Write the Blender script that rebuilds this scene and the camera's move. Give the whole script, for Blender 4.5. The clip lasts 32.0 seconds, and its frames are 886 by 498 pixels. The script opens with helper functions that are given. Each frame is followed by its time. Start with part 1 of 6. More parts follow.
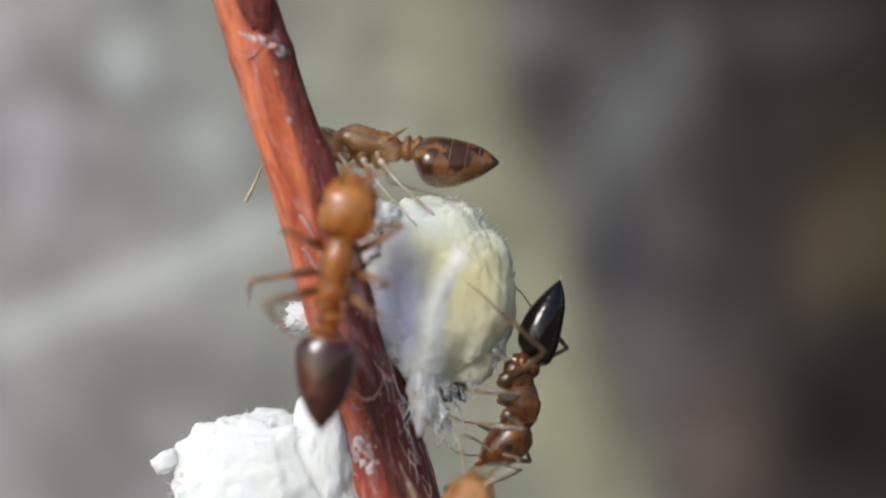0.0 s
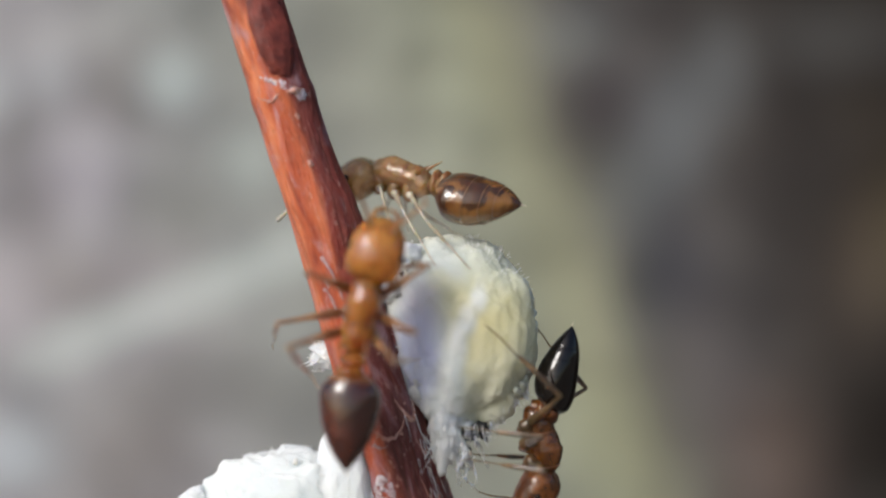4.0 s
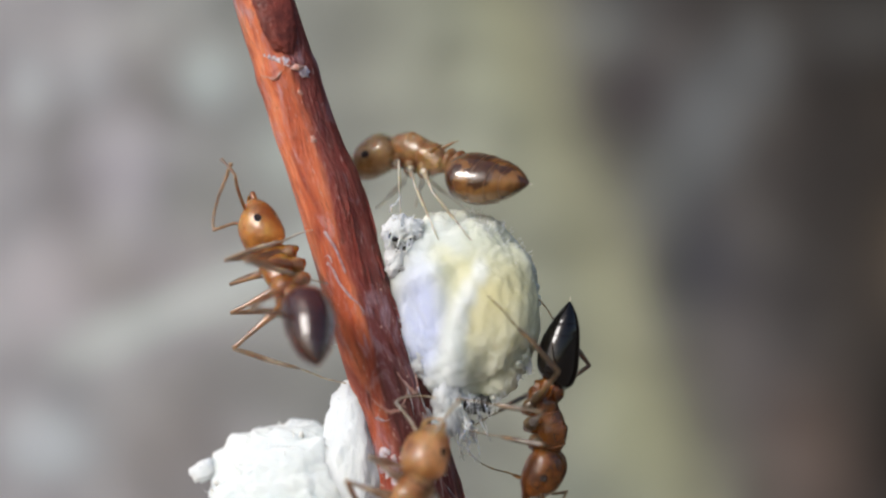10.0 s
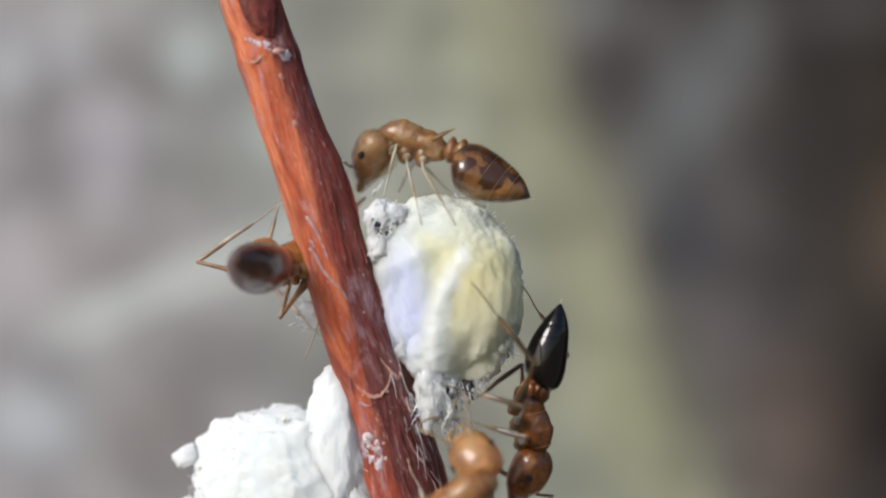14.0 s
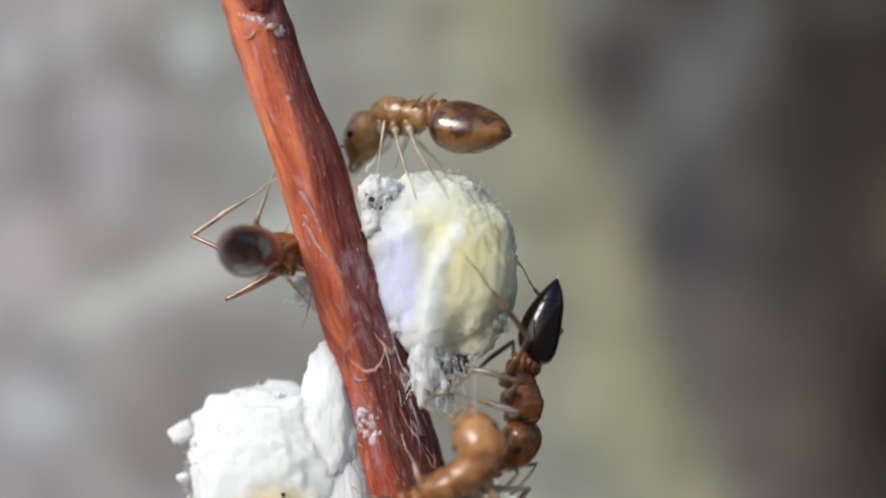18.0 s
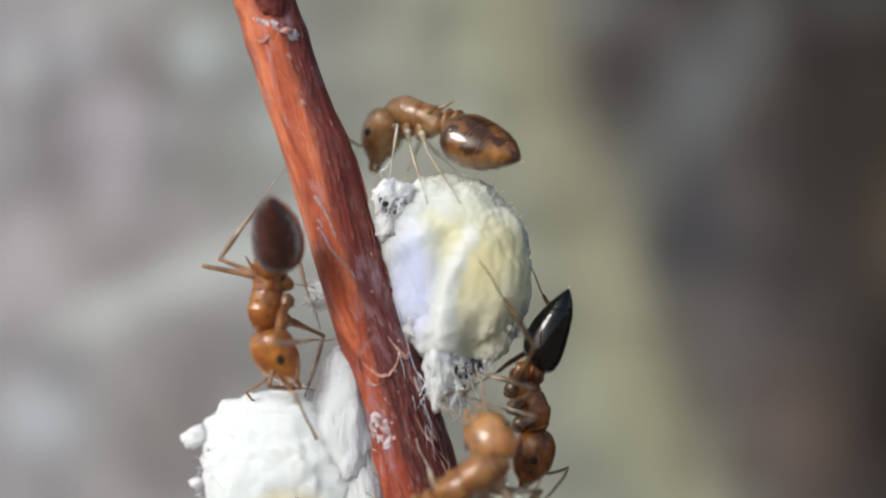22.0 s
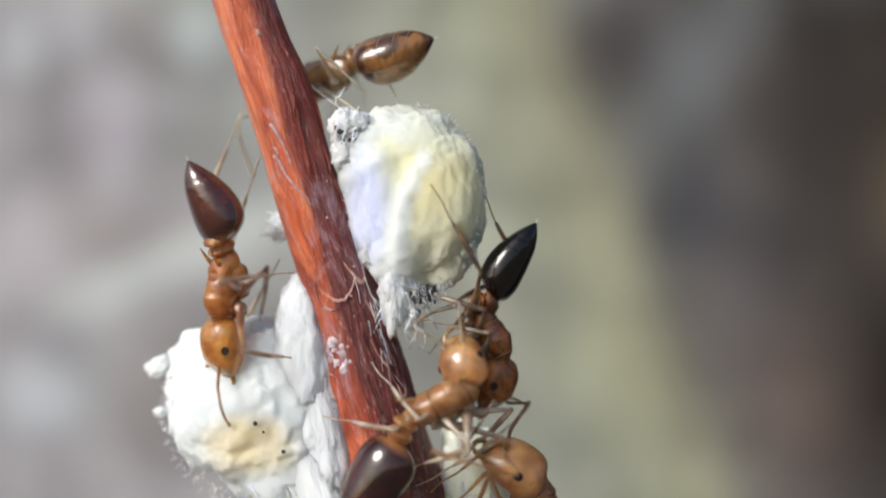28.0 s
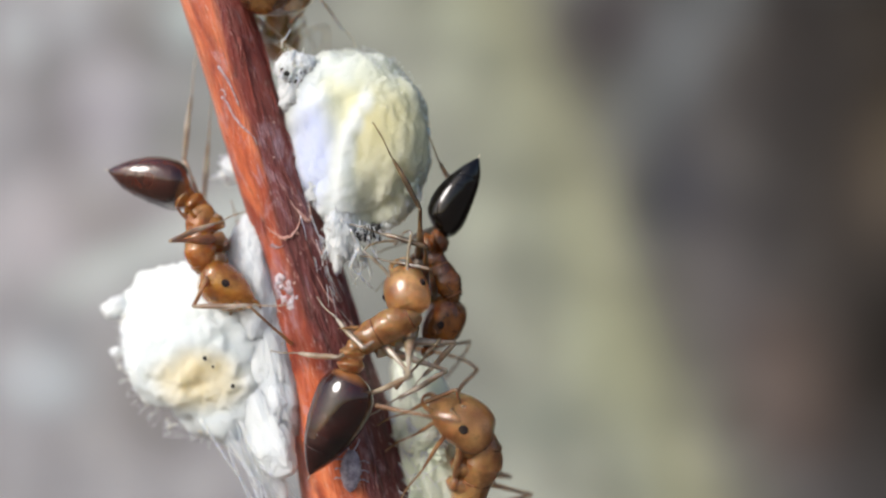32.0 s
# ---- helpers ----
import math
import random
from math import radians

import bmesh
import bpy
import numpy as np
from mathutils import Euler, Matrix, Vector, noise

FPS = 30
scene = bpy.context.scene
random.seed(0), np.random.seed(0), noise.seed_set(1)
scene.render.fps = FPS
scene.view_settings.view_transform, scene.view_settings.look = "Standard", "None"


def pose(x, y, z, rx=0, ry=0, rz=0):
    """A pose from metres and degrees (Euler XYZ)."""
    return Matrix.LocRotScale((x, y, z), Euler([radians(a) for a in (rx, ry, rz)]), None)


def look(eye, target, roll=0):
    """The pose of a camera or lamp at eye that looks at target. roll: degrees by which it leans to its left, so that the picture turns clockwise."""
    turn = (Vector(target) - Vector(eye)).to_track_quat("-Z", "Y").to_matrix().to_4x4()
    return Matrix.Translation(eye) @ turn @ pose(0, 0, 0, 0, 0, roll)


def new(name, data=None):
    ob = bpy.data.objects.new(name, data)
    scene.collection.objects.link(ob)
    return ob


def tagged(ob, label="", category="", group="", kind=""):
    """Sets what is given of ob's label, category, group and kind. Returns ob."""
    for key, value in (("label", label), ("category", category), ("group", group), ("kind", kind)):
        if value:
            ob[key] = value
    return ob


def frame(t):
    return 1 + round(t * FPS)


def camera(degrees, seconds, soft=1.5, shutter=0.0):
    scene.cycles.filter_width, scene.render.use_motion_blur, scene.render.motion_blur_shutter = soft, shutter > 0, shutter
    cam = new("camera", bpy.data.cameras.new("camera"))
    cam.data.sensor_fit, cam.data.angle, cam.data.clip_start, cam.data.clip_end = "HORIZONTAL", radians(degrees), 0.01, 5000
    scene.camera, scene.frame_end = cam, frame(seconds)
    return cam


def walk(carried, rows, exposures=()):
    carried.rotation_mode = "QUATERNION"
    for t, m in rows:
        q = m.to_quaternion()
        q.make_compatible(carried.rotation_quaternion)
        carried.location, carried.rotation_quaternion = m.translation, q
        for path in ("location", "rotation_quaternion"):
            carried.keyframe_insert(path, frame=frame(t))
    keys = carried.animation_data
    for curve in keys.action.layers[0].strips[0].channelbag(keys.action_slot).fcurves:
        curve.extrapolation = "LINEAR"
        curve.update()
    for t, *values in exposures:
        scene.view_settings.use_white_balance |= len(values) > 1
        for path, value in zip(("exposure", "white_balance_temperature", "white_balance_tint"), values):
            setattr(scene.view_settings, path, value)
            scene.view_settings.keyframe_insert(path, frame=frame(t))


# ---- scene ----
# A twig a millimetre thick with wax-covered scale insects and five small ants, filmed close up.
# Lengths below are in millimetres and are turned into metres by MM.
MM = 0.001
cam = camera(44.0, 32.0, soft=2.2)
cam.data.dof.use_dof = True  # a close-up lens: little is sharp at once
cam.data.dof.focus_distance = 17.2 * MM
cam.data.dof.aperture_fstop = 36

PATH = [
    (0.0, pose(0.000000, -0.017508, 0.000000, 90.000, 0.000, 0.000)),
    (0.5, pose(0.000475, -0.017514, 0.000009, 90.137, 0.075, 0.940)),
    (1.0, pose(0.000158, -0.017513, -0.000059, 90.366, 0.150, 0.928)),
    (1.5, pose(0.000197, -0.017519, 0.000336, 90.039, 0.225, 1.342)),
    (2.0, pose(-0.000017, -0.017520, 0.000507, 89.983, 0.300, 1.452)),
    (2.5, pose(0.000208, -0.017527, 0.000564, 89.938, 0.321, 1.942)),
    (4.5, pose(0.000599, -0.017570, 0.000625, 89.964, 0.407, 3.289)),
    (5.0, pose(0.000578, -0.017587, 0.000647, 89.961, 0.429, 3.483)),
    (5.5, pose(0.000499, -0.017594, 0.000812, 89.985, 0.450, 3.753)),
    (6.0, pose(0.000527, -0.017610, 0.000789, 90.234, 0.471, 4.152)),
    (6.5, pose(0.000687, -0.017625, 0.000805, 90.117, 0.493, 4.462)),
    (7.0, pose(0.000586, -0.017653, 0.000694, 90.151, 0.514, 4.463)),
    (7.5, pose(0.000635, -0.017676, 0.000479, 90.310, 0.536, 4.643)),
    (8.0, pose(0.000616, -0.017681, 0.000780, 89.853, 0.557, 4.737)),
    (8.5, pose(0.000714, -0.017673, 0.000837, 89.687, 0.579, 4.975)),
    (9.0, pose(0.000708, -0.017658, 0.000611, 89.860, 0.600, 5.093)),
    (9.5, pose(0.000797, -0.017640, 0.000395, 90.024, 0.610, 5.150)),
    (10.0, pose(0.001354, -0.017631, 0.000150, 90.224, 0.620, 5.760)),
    (10.5, pose(0.001353, -0.017621, 0.000265, 89.996, 0.630, 5.703)),
    (11.0, pose(0.001128, -0.017616, 0.000253, 89.918, 0.640, 5.382)),
    (11.5, pose(0.001186, -0.017603, 0.000161, 89.936, 0.650, 5.399)),
    (12.0, pose(0.000989, -0.017595, 0.000187, 89.813, 0.660, 5.112)),
    (12.5, pose(0.000802, -0.017594, 0.000473, 89.380, 0.670, 4.830)),
    (13.0, pose(0.000801, -0.017605, 0.000495, 89.261, 0.680, 4.772)),
    (13.5, pose(0.001131, -0.017594, 0.000379, 89.105, 0.690, 4.948)),
    (14.0, pose(0.001410, -0.017571, 0.000306, 88.899, 0.700, 5.065)),
    (14.5, pose(0.001520, -0.017562, -0.000117, 89.330, 0.710, 5.216)),
    (16.5, pose(0.001686, -0.017559, 0.000030, 88.861, 0.750, 5.471)),
    (17.0, pose(0.001708, -0.017559, -0.000115, 88.960, 0.760, 5.514)),
    (17.5, pose(0.001804, -0.017572, -0.000193, 89.053, 0.770, 5.678)),
    (18.0, pose(0.001640, -0.017581, -0.000092, 88.933, 0.780, 5.533)),
    (18.5, pose(0.001618, -0.017584, 0.000105, 88.697, 0.790, 5.554)),
    (19.0, pose(0.001420, -0.017600, 0.000041, 88.775, 0.800, 5.369)),
    (19.5, pose(0.001260, -0.017604, 0.000176, 88.650, 0.800, 5.195)),
    (20.0, pose(0.001442, -0.017596, 0.000160, 88.706, 0.800, 5.431)),
    (20.5, pose(0.001381, -0.017577, 0.000165, 88.737, 0.800, 5.378)),
    (21.0, pose(0.001326, -0.017574, 0.000262, 88.658, 0.800, 5.330)),
    (21.5, pose(0.001301, -0.017572, 0.000103, 88.884, 0.800, 5.321)),
    (22.0, pose(0.001396, -0.017568, -0.000084, 89.143, 0.800, 5.456)),
    (22.5, pose(0.001619, -0.017563, -0.000015, 89.097, 0.800, 5.738)),
    (23.0, pose(0.001476, -0.017564, 0.000260, 88.806, 0.800, 5.583)),
    (23.5, pose(0.001445, -0.017566, 0.000399, 88.456, 0.800, 5.507)),
    (24.0, pose(0.001307, -0.017583, 0.000313, 88.376, 0.800, 5.305)),
    (24.5, pose(0.001176, -0.017593, 0.000169, 88.365, 0.800, 5.114)),
    (25.0, pose(0.001511, -0.017594, 0.000240, 88.096, 0.800, 5.475)),
    (25.5, pose(0.001421, -0.017598, 0.000029, 88.275, 0.867, 5.371)),
    (27.5, pose(0.002433, -0.017655, -0.001304, 89.573, 1.133, 6.596)),
    (28.0, pose(0.002453, -0.017725, -0.001372, 89.581, 1.200, 6.613)),
    (28.5, pose(0.002627, -0.017798, -0.001882, 90.042, 1.238, 6.822)),
    (29.0, pose(0.002748, -0.017863, -0.002156, 90.220, 1.275, 6.964)),
    (29.5, pose(0.002607, -0.017899, -0.002021, 89.963, 1.312, 6.718)),
    (30.0, pose(0.003012, -0.017920, -0.002117, 89.981, 1.350, 7.126)),
    (30.5, pose(0.003632, -0.017927, -0.002319, 90.123, 1.387, 7.788)),
    (31.0, pose(0.003781, -0.017950, -0.002394, 90.115, 1.425, 7.891)),
    (31.5, pose(0.003484, -0.017979, -0.002552, 90.205, 1.462, 7.474)),
    (32.0, pose(0.003664, -0.017982, -0.002538, 90.093, 1.500, 7.613)),
]
walk(cam, PATH, exposures=[(0, -0.34), (2.5, -0.34), (6, -0.30), (25, -0.32), (28.5, -0.12), (32, -0.10)])

# ---- world and light: soft daylight from the upper left ----
world = bpy.data.worlds.new("world")
scene.world = world
world.use_nodes = True
SUN_FROM = Vector((-0.52, -0.62, 0.59)).normalized()
sky = world.node_tree.nodes.new("ShaderNodeTexSky")
sky.sky_type = "NISHITA"
sky.sun_disc = False
sky.sun_elevation = math.asin(SUN_FROM.z)
sky.sun_rotation = math.atan2(SUN_FROM.x, SUN_FROM.y)
sky.dust_density = 3.0
world.node_tree.nodes["Background"].inputs["Strength"].default_value = 0.15
world.node_tree.links.new(sky.outputs[0], world.node_tree.nodes["Background"].inputs["Color"])

sun_data = bpy.data.lights.new("sun", "SUN")
sun_data.energy = 3.05
sun_data.angle = radians(24)
sun_data.color = (1.0, 0.99, 0.975)
sun = new("sun", sun_data)
sun.matrix_world = look(SUN_FROM, (0, 0, 0))


# ---- materials ----
def lin(r, g, b):
    return tuple(((c / 255 + 0.055) / 1.055) ** 2.4 if c > 10 else c / 3294 for c in (r, g, b)) + (1.0,)


class Nodes:
    """A material with its shader and a few short ways to add nodes; textures are in millimetres."""

    def __init__(self, name, rough=0.6, **values):
        self.mat = bpy.data.materials.new(name)
        self.mat.use_nodes = True
        self.tree = self.mat.node_tree
        self.bsdf = self.tree.nodes["Principled BSDF"]
        self.set("Roughness", rough)
        for key, value in values.items():
            self.set(key.replace("_", " "), value)
        self.coord = self.add("ShaderNodeTexCoord").outputs["Object"]

    def set(self, key, value):
        self.bsdf.inputs[key].default_value = value

    def add(self, kind, **props):
        node = self.tree.nodes.new(kind)
        for key, value in props.items():
            if key == "operation":
                node.operation = value
            elif key == "blend_type":
                node.blend_type = value
            elif key == "data_type":
                node.data_type = value
        return node

    def link(self, a, b):
        self.tree.links.new(a, b)

    def space(self, scale, rot=(0, 0, 0), move=(0, 0, 0)):
        node = self.add("ShaderNodeMapping")
        node.inputs["Scale"].default_value = scale
        node.inputs["Rotation"].default_value = rot
        node.inputs["Location"].default_value = move
        self.link(self.coord, node.inputs["Vector"])
        return node.outputs[0]

    def noise(self, per_mm, detail=3.0, rough=0.55, distort=0.0, move=(0, 0, 0)):
        if isinstance(per_mm, (int, float)):
            per_mm = (per_mm, per_mm, per_mm)
        node = self.add("ShaderNodeTexNoise")
        node.inputs["Scale"].default_value = 1.0
        node.inputs["Detail"].default_value = detail
        node.inputs["Roughness"].default_value = rough
        node.inputs["Distortion"].default_value = distort
        self.link(self.space([1000 * v for v in per_mm], move=move), node.inputs["Vector"])
        return node.outputs["Fac"]

    def cells(self, per_mm):
        node = self.add("ShaderNodeTexVoronoi")
        node.inputs["Scale"].default_value = 1.0
        self.link(self.space([1000 * per_mm] * 3), node.inputs["Vector"])
        return node.outputs["Distance"]

    def ramp(self, fac, stops, smooth=False):
        node = self.add("ShaderNodeValToRGB")
        if smooth:
            node.color_ramp.interpolation = "EASE"
        band = node.color_ramp.elements
        while len(band) < len(stops):
            band.new(0.5)
        for element, (place, colour) in zip(band, stops):
            element.position = place
            element.color = colour if len(colour) == 4 else (*colour, 1)
        self.link(fac, node.inputs["Fac"])
        return node.outputs["Color"]

    def mix(self, fac, a, b, how="MIX"):
        node = self.add("ShaderNodeMix", data_type="RGBA", blend_type=how)
        for socket, value in ((node.inputs[0], fac), (node.inputs[6], a), (node.inputs[7], b)):
            if isinstance(value, (int, float)):
                socket.default_value = value
            elif isinstance(value, tuple):
                socket.default_value = value if len(value) == 4 else (*value, 1)
            else:
                self.link(value, socket)
        return node.outputs[2]

    def sum(self, a, b, how="ADD"):
        node = self.add("ShaderNodeMath", operation=how)
        for socket, value in zip(node.inputs, (a, b)):
            if isinstance(value, (int, float)):
                socket.default_value = value
            else:
                self.link(value, socket)
        return node.outputs[0]

    def bump(self, height, depth_mm, strength=1.0):
        node = self.add("ShaderNodeBump")
        node.inputs["Distance"].default_value = depth_mm * MM
        node.inputs["Strength"].default_value = strength
        self.link(height, node.inputs["Height"])
        self.link(node.outputs[0], self.bsdf.inputs["Normal"])

    def colour(self, socket):
        if isinstance(socket, tuple):
            self.set("Base Color", socket if len(socket) == 4 else (*socket, 1))
        else:
            self.link(socket, self.bsdf.inputs["Base Color"])

    def spot(self, centre_mm, radius_mm, soft=0.4):
        """A round soft-edged patch: 1 inside, 0 outside."""
        rx, ry, rz = radius_mm
        inv = (1000 / rx, 1000 / ry, 1000 / rz)
        move = tuple(-c / r for c, r in zip(centre_mm, radius_mm))
        node = self.add("ShaderNodeVectorMath")
        node.operation = "LENGTH"
        self.link(self.space(inv, move=move), node.inputs[0])
        out = self.add("ShaderNodeMapRange")
        out.interpolation_type = "SMOOTHSTEP"
        out.inputs["From Min"].default_value = 1 + soft
        out.inputs["From Max"].default_value = 1 - soft
        self.link(node.outputs["Value"], out.inputs["Value"])
        return out.outputs[0]


def scattering(n, weight, radius, scale_mm):
    n.set("Subsurface Weight", weight)
    n.set("Subsurface Radius", radius)
    n.set("Subsurface Scale", scale_mm * MM)


def make_bark():
    n = Nodes("red_bark", 0.52)
    streak = n.noise((3.6, 3.6, 0.7), 4, 0.6, 0.4)
    patch = n.noise((1.1, 1.1, 0.42), 3, 0.55, 0.6, (3.1, 0, 7.7))
    grain = n.noise((26, 26, 3.0), 3)
    red = n.ramp(streak, [(0.3, (0.44, 0.075, 0.028)), (0.5, (0.66, 0.155, 0.055)), (0.7, (0.80, 0.27, 0.12))])
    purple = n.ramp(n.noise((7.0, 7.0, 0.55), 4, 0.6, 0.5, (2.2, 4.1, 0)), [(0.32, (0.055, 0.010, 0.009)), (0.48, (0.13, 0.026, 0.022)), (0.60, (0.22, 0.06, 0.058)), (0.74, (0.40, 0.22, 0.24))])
    # dark old bark on the right; the colour also holds the stem's shade
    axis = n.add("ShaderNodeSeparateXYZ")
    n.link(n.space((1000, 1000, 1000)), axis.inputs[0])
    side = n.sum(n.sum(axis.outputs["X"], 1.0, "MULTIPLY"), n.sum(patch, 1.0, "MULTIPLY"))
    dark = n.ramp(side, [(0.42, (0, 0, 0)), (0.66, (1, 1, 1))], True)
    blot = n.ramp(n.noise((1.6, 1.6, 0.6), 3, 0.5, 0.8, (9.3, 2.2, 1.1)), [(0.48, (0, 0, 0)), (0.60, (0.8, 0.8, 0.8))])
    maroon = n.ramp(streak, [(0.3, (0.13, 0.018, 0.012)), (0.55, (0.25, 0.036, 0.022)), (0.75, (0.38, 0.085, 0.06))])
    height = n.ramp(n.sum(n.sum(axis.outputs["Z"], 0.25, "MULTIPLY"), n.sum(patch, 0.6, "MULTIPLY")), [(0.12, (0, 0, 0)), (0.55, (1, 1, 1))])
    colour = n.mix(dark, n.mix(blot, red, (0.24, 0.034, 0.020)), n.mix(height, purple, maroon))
    colour = n.mix(n.ramp(grain, [(0.55, (0, 0, 0)), (0.8, (0.28, 0.28, 0.28))]), colour, (0.66, 0.38, 0.30))
    crack = n.noise((14, 14, 2.2), 4, 0.7, 0.6, (1.7, 5.1, 0.4))
    colour = n.mix(n.ramp(crack, [(0.28, (0.7, 0.7, 0.7)), (0.42, (0, 0, 0))]), colour, (0.05, 0.014, 0.012))
    fleck = n.noise((30, 30, 6.5), 2, 0.5, 0.3, (6.1, 2.7, 3.3))
    colour = n.mix(n.ramp(fleck, [(0.63, (0, 0, 0)), (0.76, (0.6, 0.6, 0.6))]), colour, (0.74, 0.50, 0.44))
    bloom = n.ramp(n.noise((2.6, 2.6, 1.0), 4, 0.65, 1.0, (2.3, 8.2, 5.1)), [(0.54, (0, 0, 0)), (0.70, (0.6, 0.6, 0.6))])
    colour = n.mix(bloom, colour, (0.52, 0.36, 0.42))
    n.colour(colour)
    scattering(n, 0.12, (1.0, 0.25, 0.1), 0.12)
    n.set("Coat Weight", 0.12)
    n.set("Coat Roughness", 0.3)
    n.bump(n.sum(n.sum(n.sum(grain, n.sum(fleck, 0.9, "MULTIPLY")), n.sum(crack, 1.5, "MULTIPLY")), n.sum(streak, 1.6, "MULTIPLY")), 0.032)
    return n.mat


def make_wax(name, white, cream, tint_spots, lean=0.5, density=0.5):
    n = Nodes(name, 0.75)
    cloud = n.noise(1.1, 3, 0.5, 0.3)
    fine = n.noise(14, 4, 0.65)
    crumbs = n.cells(9)
    fac = n.ramp(cloud, [(lean - 0.12, (0, 0, 0)), (lean + 0.12, (1, 1, 1))])
    colour = n.mix(fac, white, cream)
    for place, size, tint, amount in tint_spots:
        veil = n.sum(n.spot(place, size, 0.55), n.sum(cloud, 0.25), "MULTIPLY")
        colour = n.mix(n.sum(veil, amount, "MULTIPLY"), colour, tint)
    n.colour(n.mix(n.ramp(fine, [(0.6, (0, 0, 0)), (0.85, (0.35, 0.35, 0.35))]), colour, (0.86, 0.88, 0.87)))
    scattering(n, density, (1.0, 1.0, 0.95), 0.45)
    n.set("Specular IOR Level", 0.25)
    n.bump(n.sum(n.sum(fine, 0.9, "MULTIPLY"), n.sum(crumbs, 0.2, "MULTIPLY")), 0.013)
    return n.mat


def make_shell(name, deep, light, rough=0.22, glow=0.4, per_mm=2.0, blotch=None, clear=0.0, sheen=0.06, base=None, gloss=0.9, mottle=0.75, bend=1.55, grain=1.0):
    """The horny skin of an ant: glossy and a little translucent, its surface not quite even."""
    n = Nodes(name, rough)
    cloud = n.noise(0.6 * per_mm, 2, 0.45, 0.4)
    wavy = n.noise(6.0, 3)
    fine = n.noise(22, 3)
    colour = n.ramp(cloud, [(0.30, deep), (0.70, light)], True)
    colour = n.mix(n.ramp(n.noise(4, 3, 0.55, 0.3), [(0.46, (0, 0, 0)), (0.72, (0.8 * mottle,) * 3)]), colour, tuple(0.5 * c for c in deep))
    colour = n.mix(n.ramp(n.noise(9, 3, 0.6, 0.4, (7, 3, 1)), [(0.58, (0, 0, 0)), (0.76, (0.35 * mottle,) * 3)]), colour, tuple(min(1, 1.25 * c + 0.06) for c in light))
    if blotch:
        colour = n.mix(n.ramp(n.noise(2.6, 2, 0.45, 0.5, (4, 2, 9)), [(0.49, (0, 0, 0)), (0.60, (0.92, 0.92, 0.92))]), colour, blotch)
    if base:
        tint, reach_mm = base
        colour = n.mix(n.sum(n.spot((0.08, 0, 0), (reach_mm, 0.9, 0.9), 0.5), n.sum(cloud, 0.4), "MULTIPLY"), colour, tint)
    n.colour(colour)
    scattering(n, glow, (1.0, 0.45, 0.15), 0.5)
    n.set("Coat Weight", gloss)
    n.set("Coat Roughness", sheen)
    n.set("Coat IOR", bend)
    n.set("Transmission Weight", clear)
    n.set("IOR", 1.45)
    n.bump(n.sum(n.sum(wavy, 8.0, "MULTIPLY"), n.sum(fine, grain, "MULTIPLY")), 0.0034)
    return n.mat


def make_plain(name, dark, light, rough, per_mm=6.0, glow=0.0):
    n = Nodes(name, rough)
    n.colour(n.ramp(n.noise(per_mm, 3), [(0.35, dark), (0.65, light)]))
    n.bump(n.noise(per_mm * 4, 2), 0.02)
    if glow:
        scattering(n, glow, (1, 0.7, 0.4), 0.15)
    return n.mat


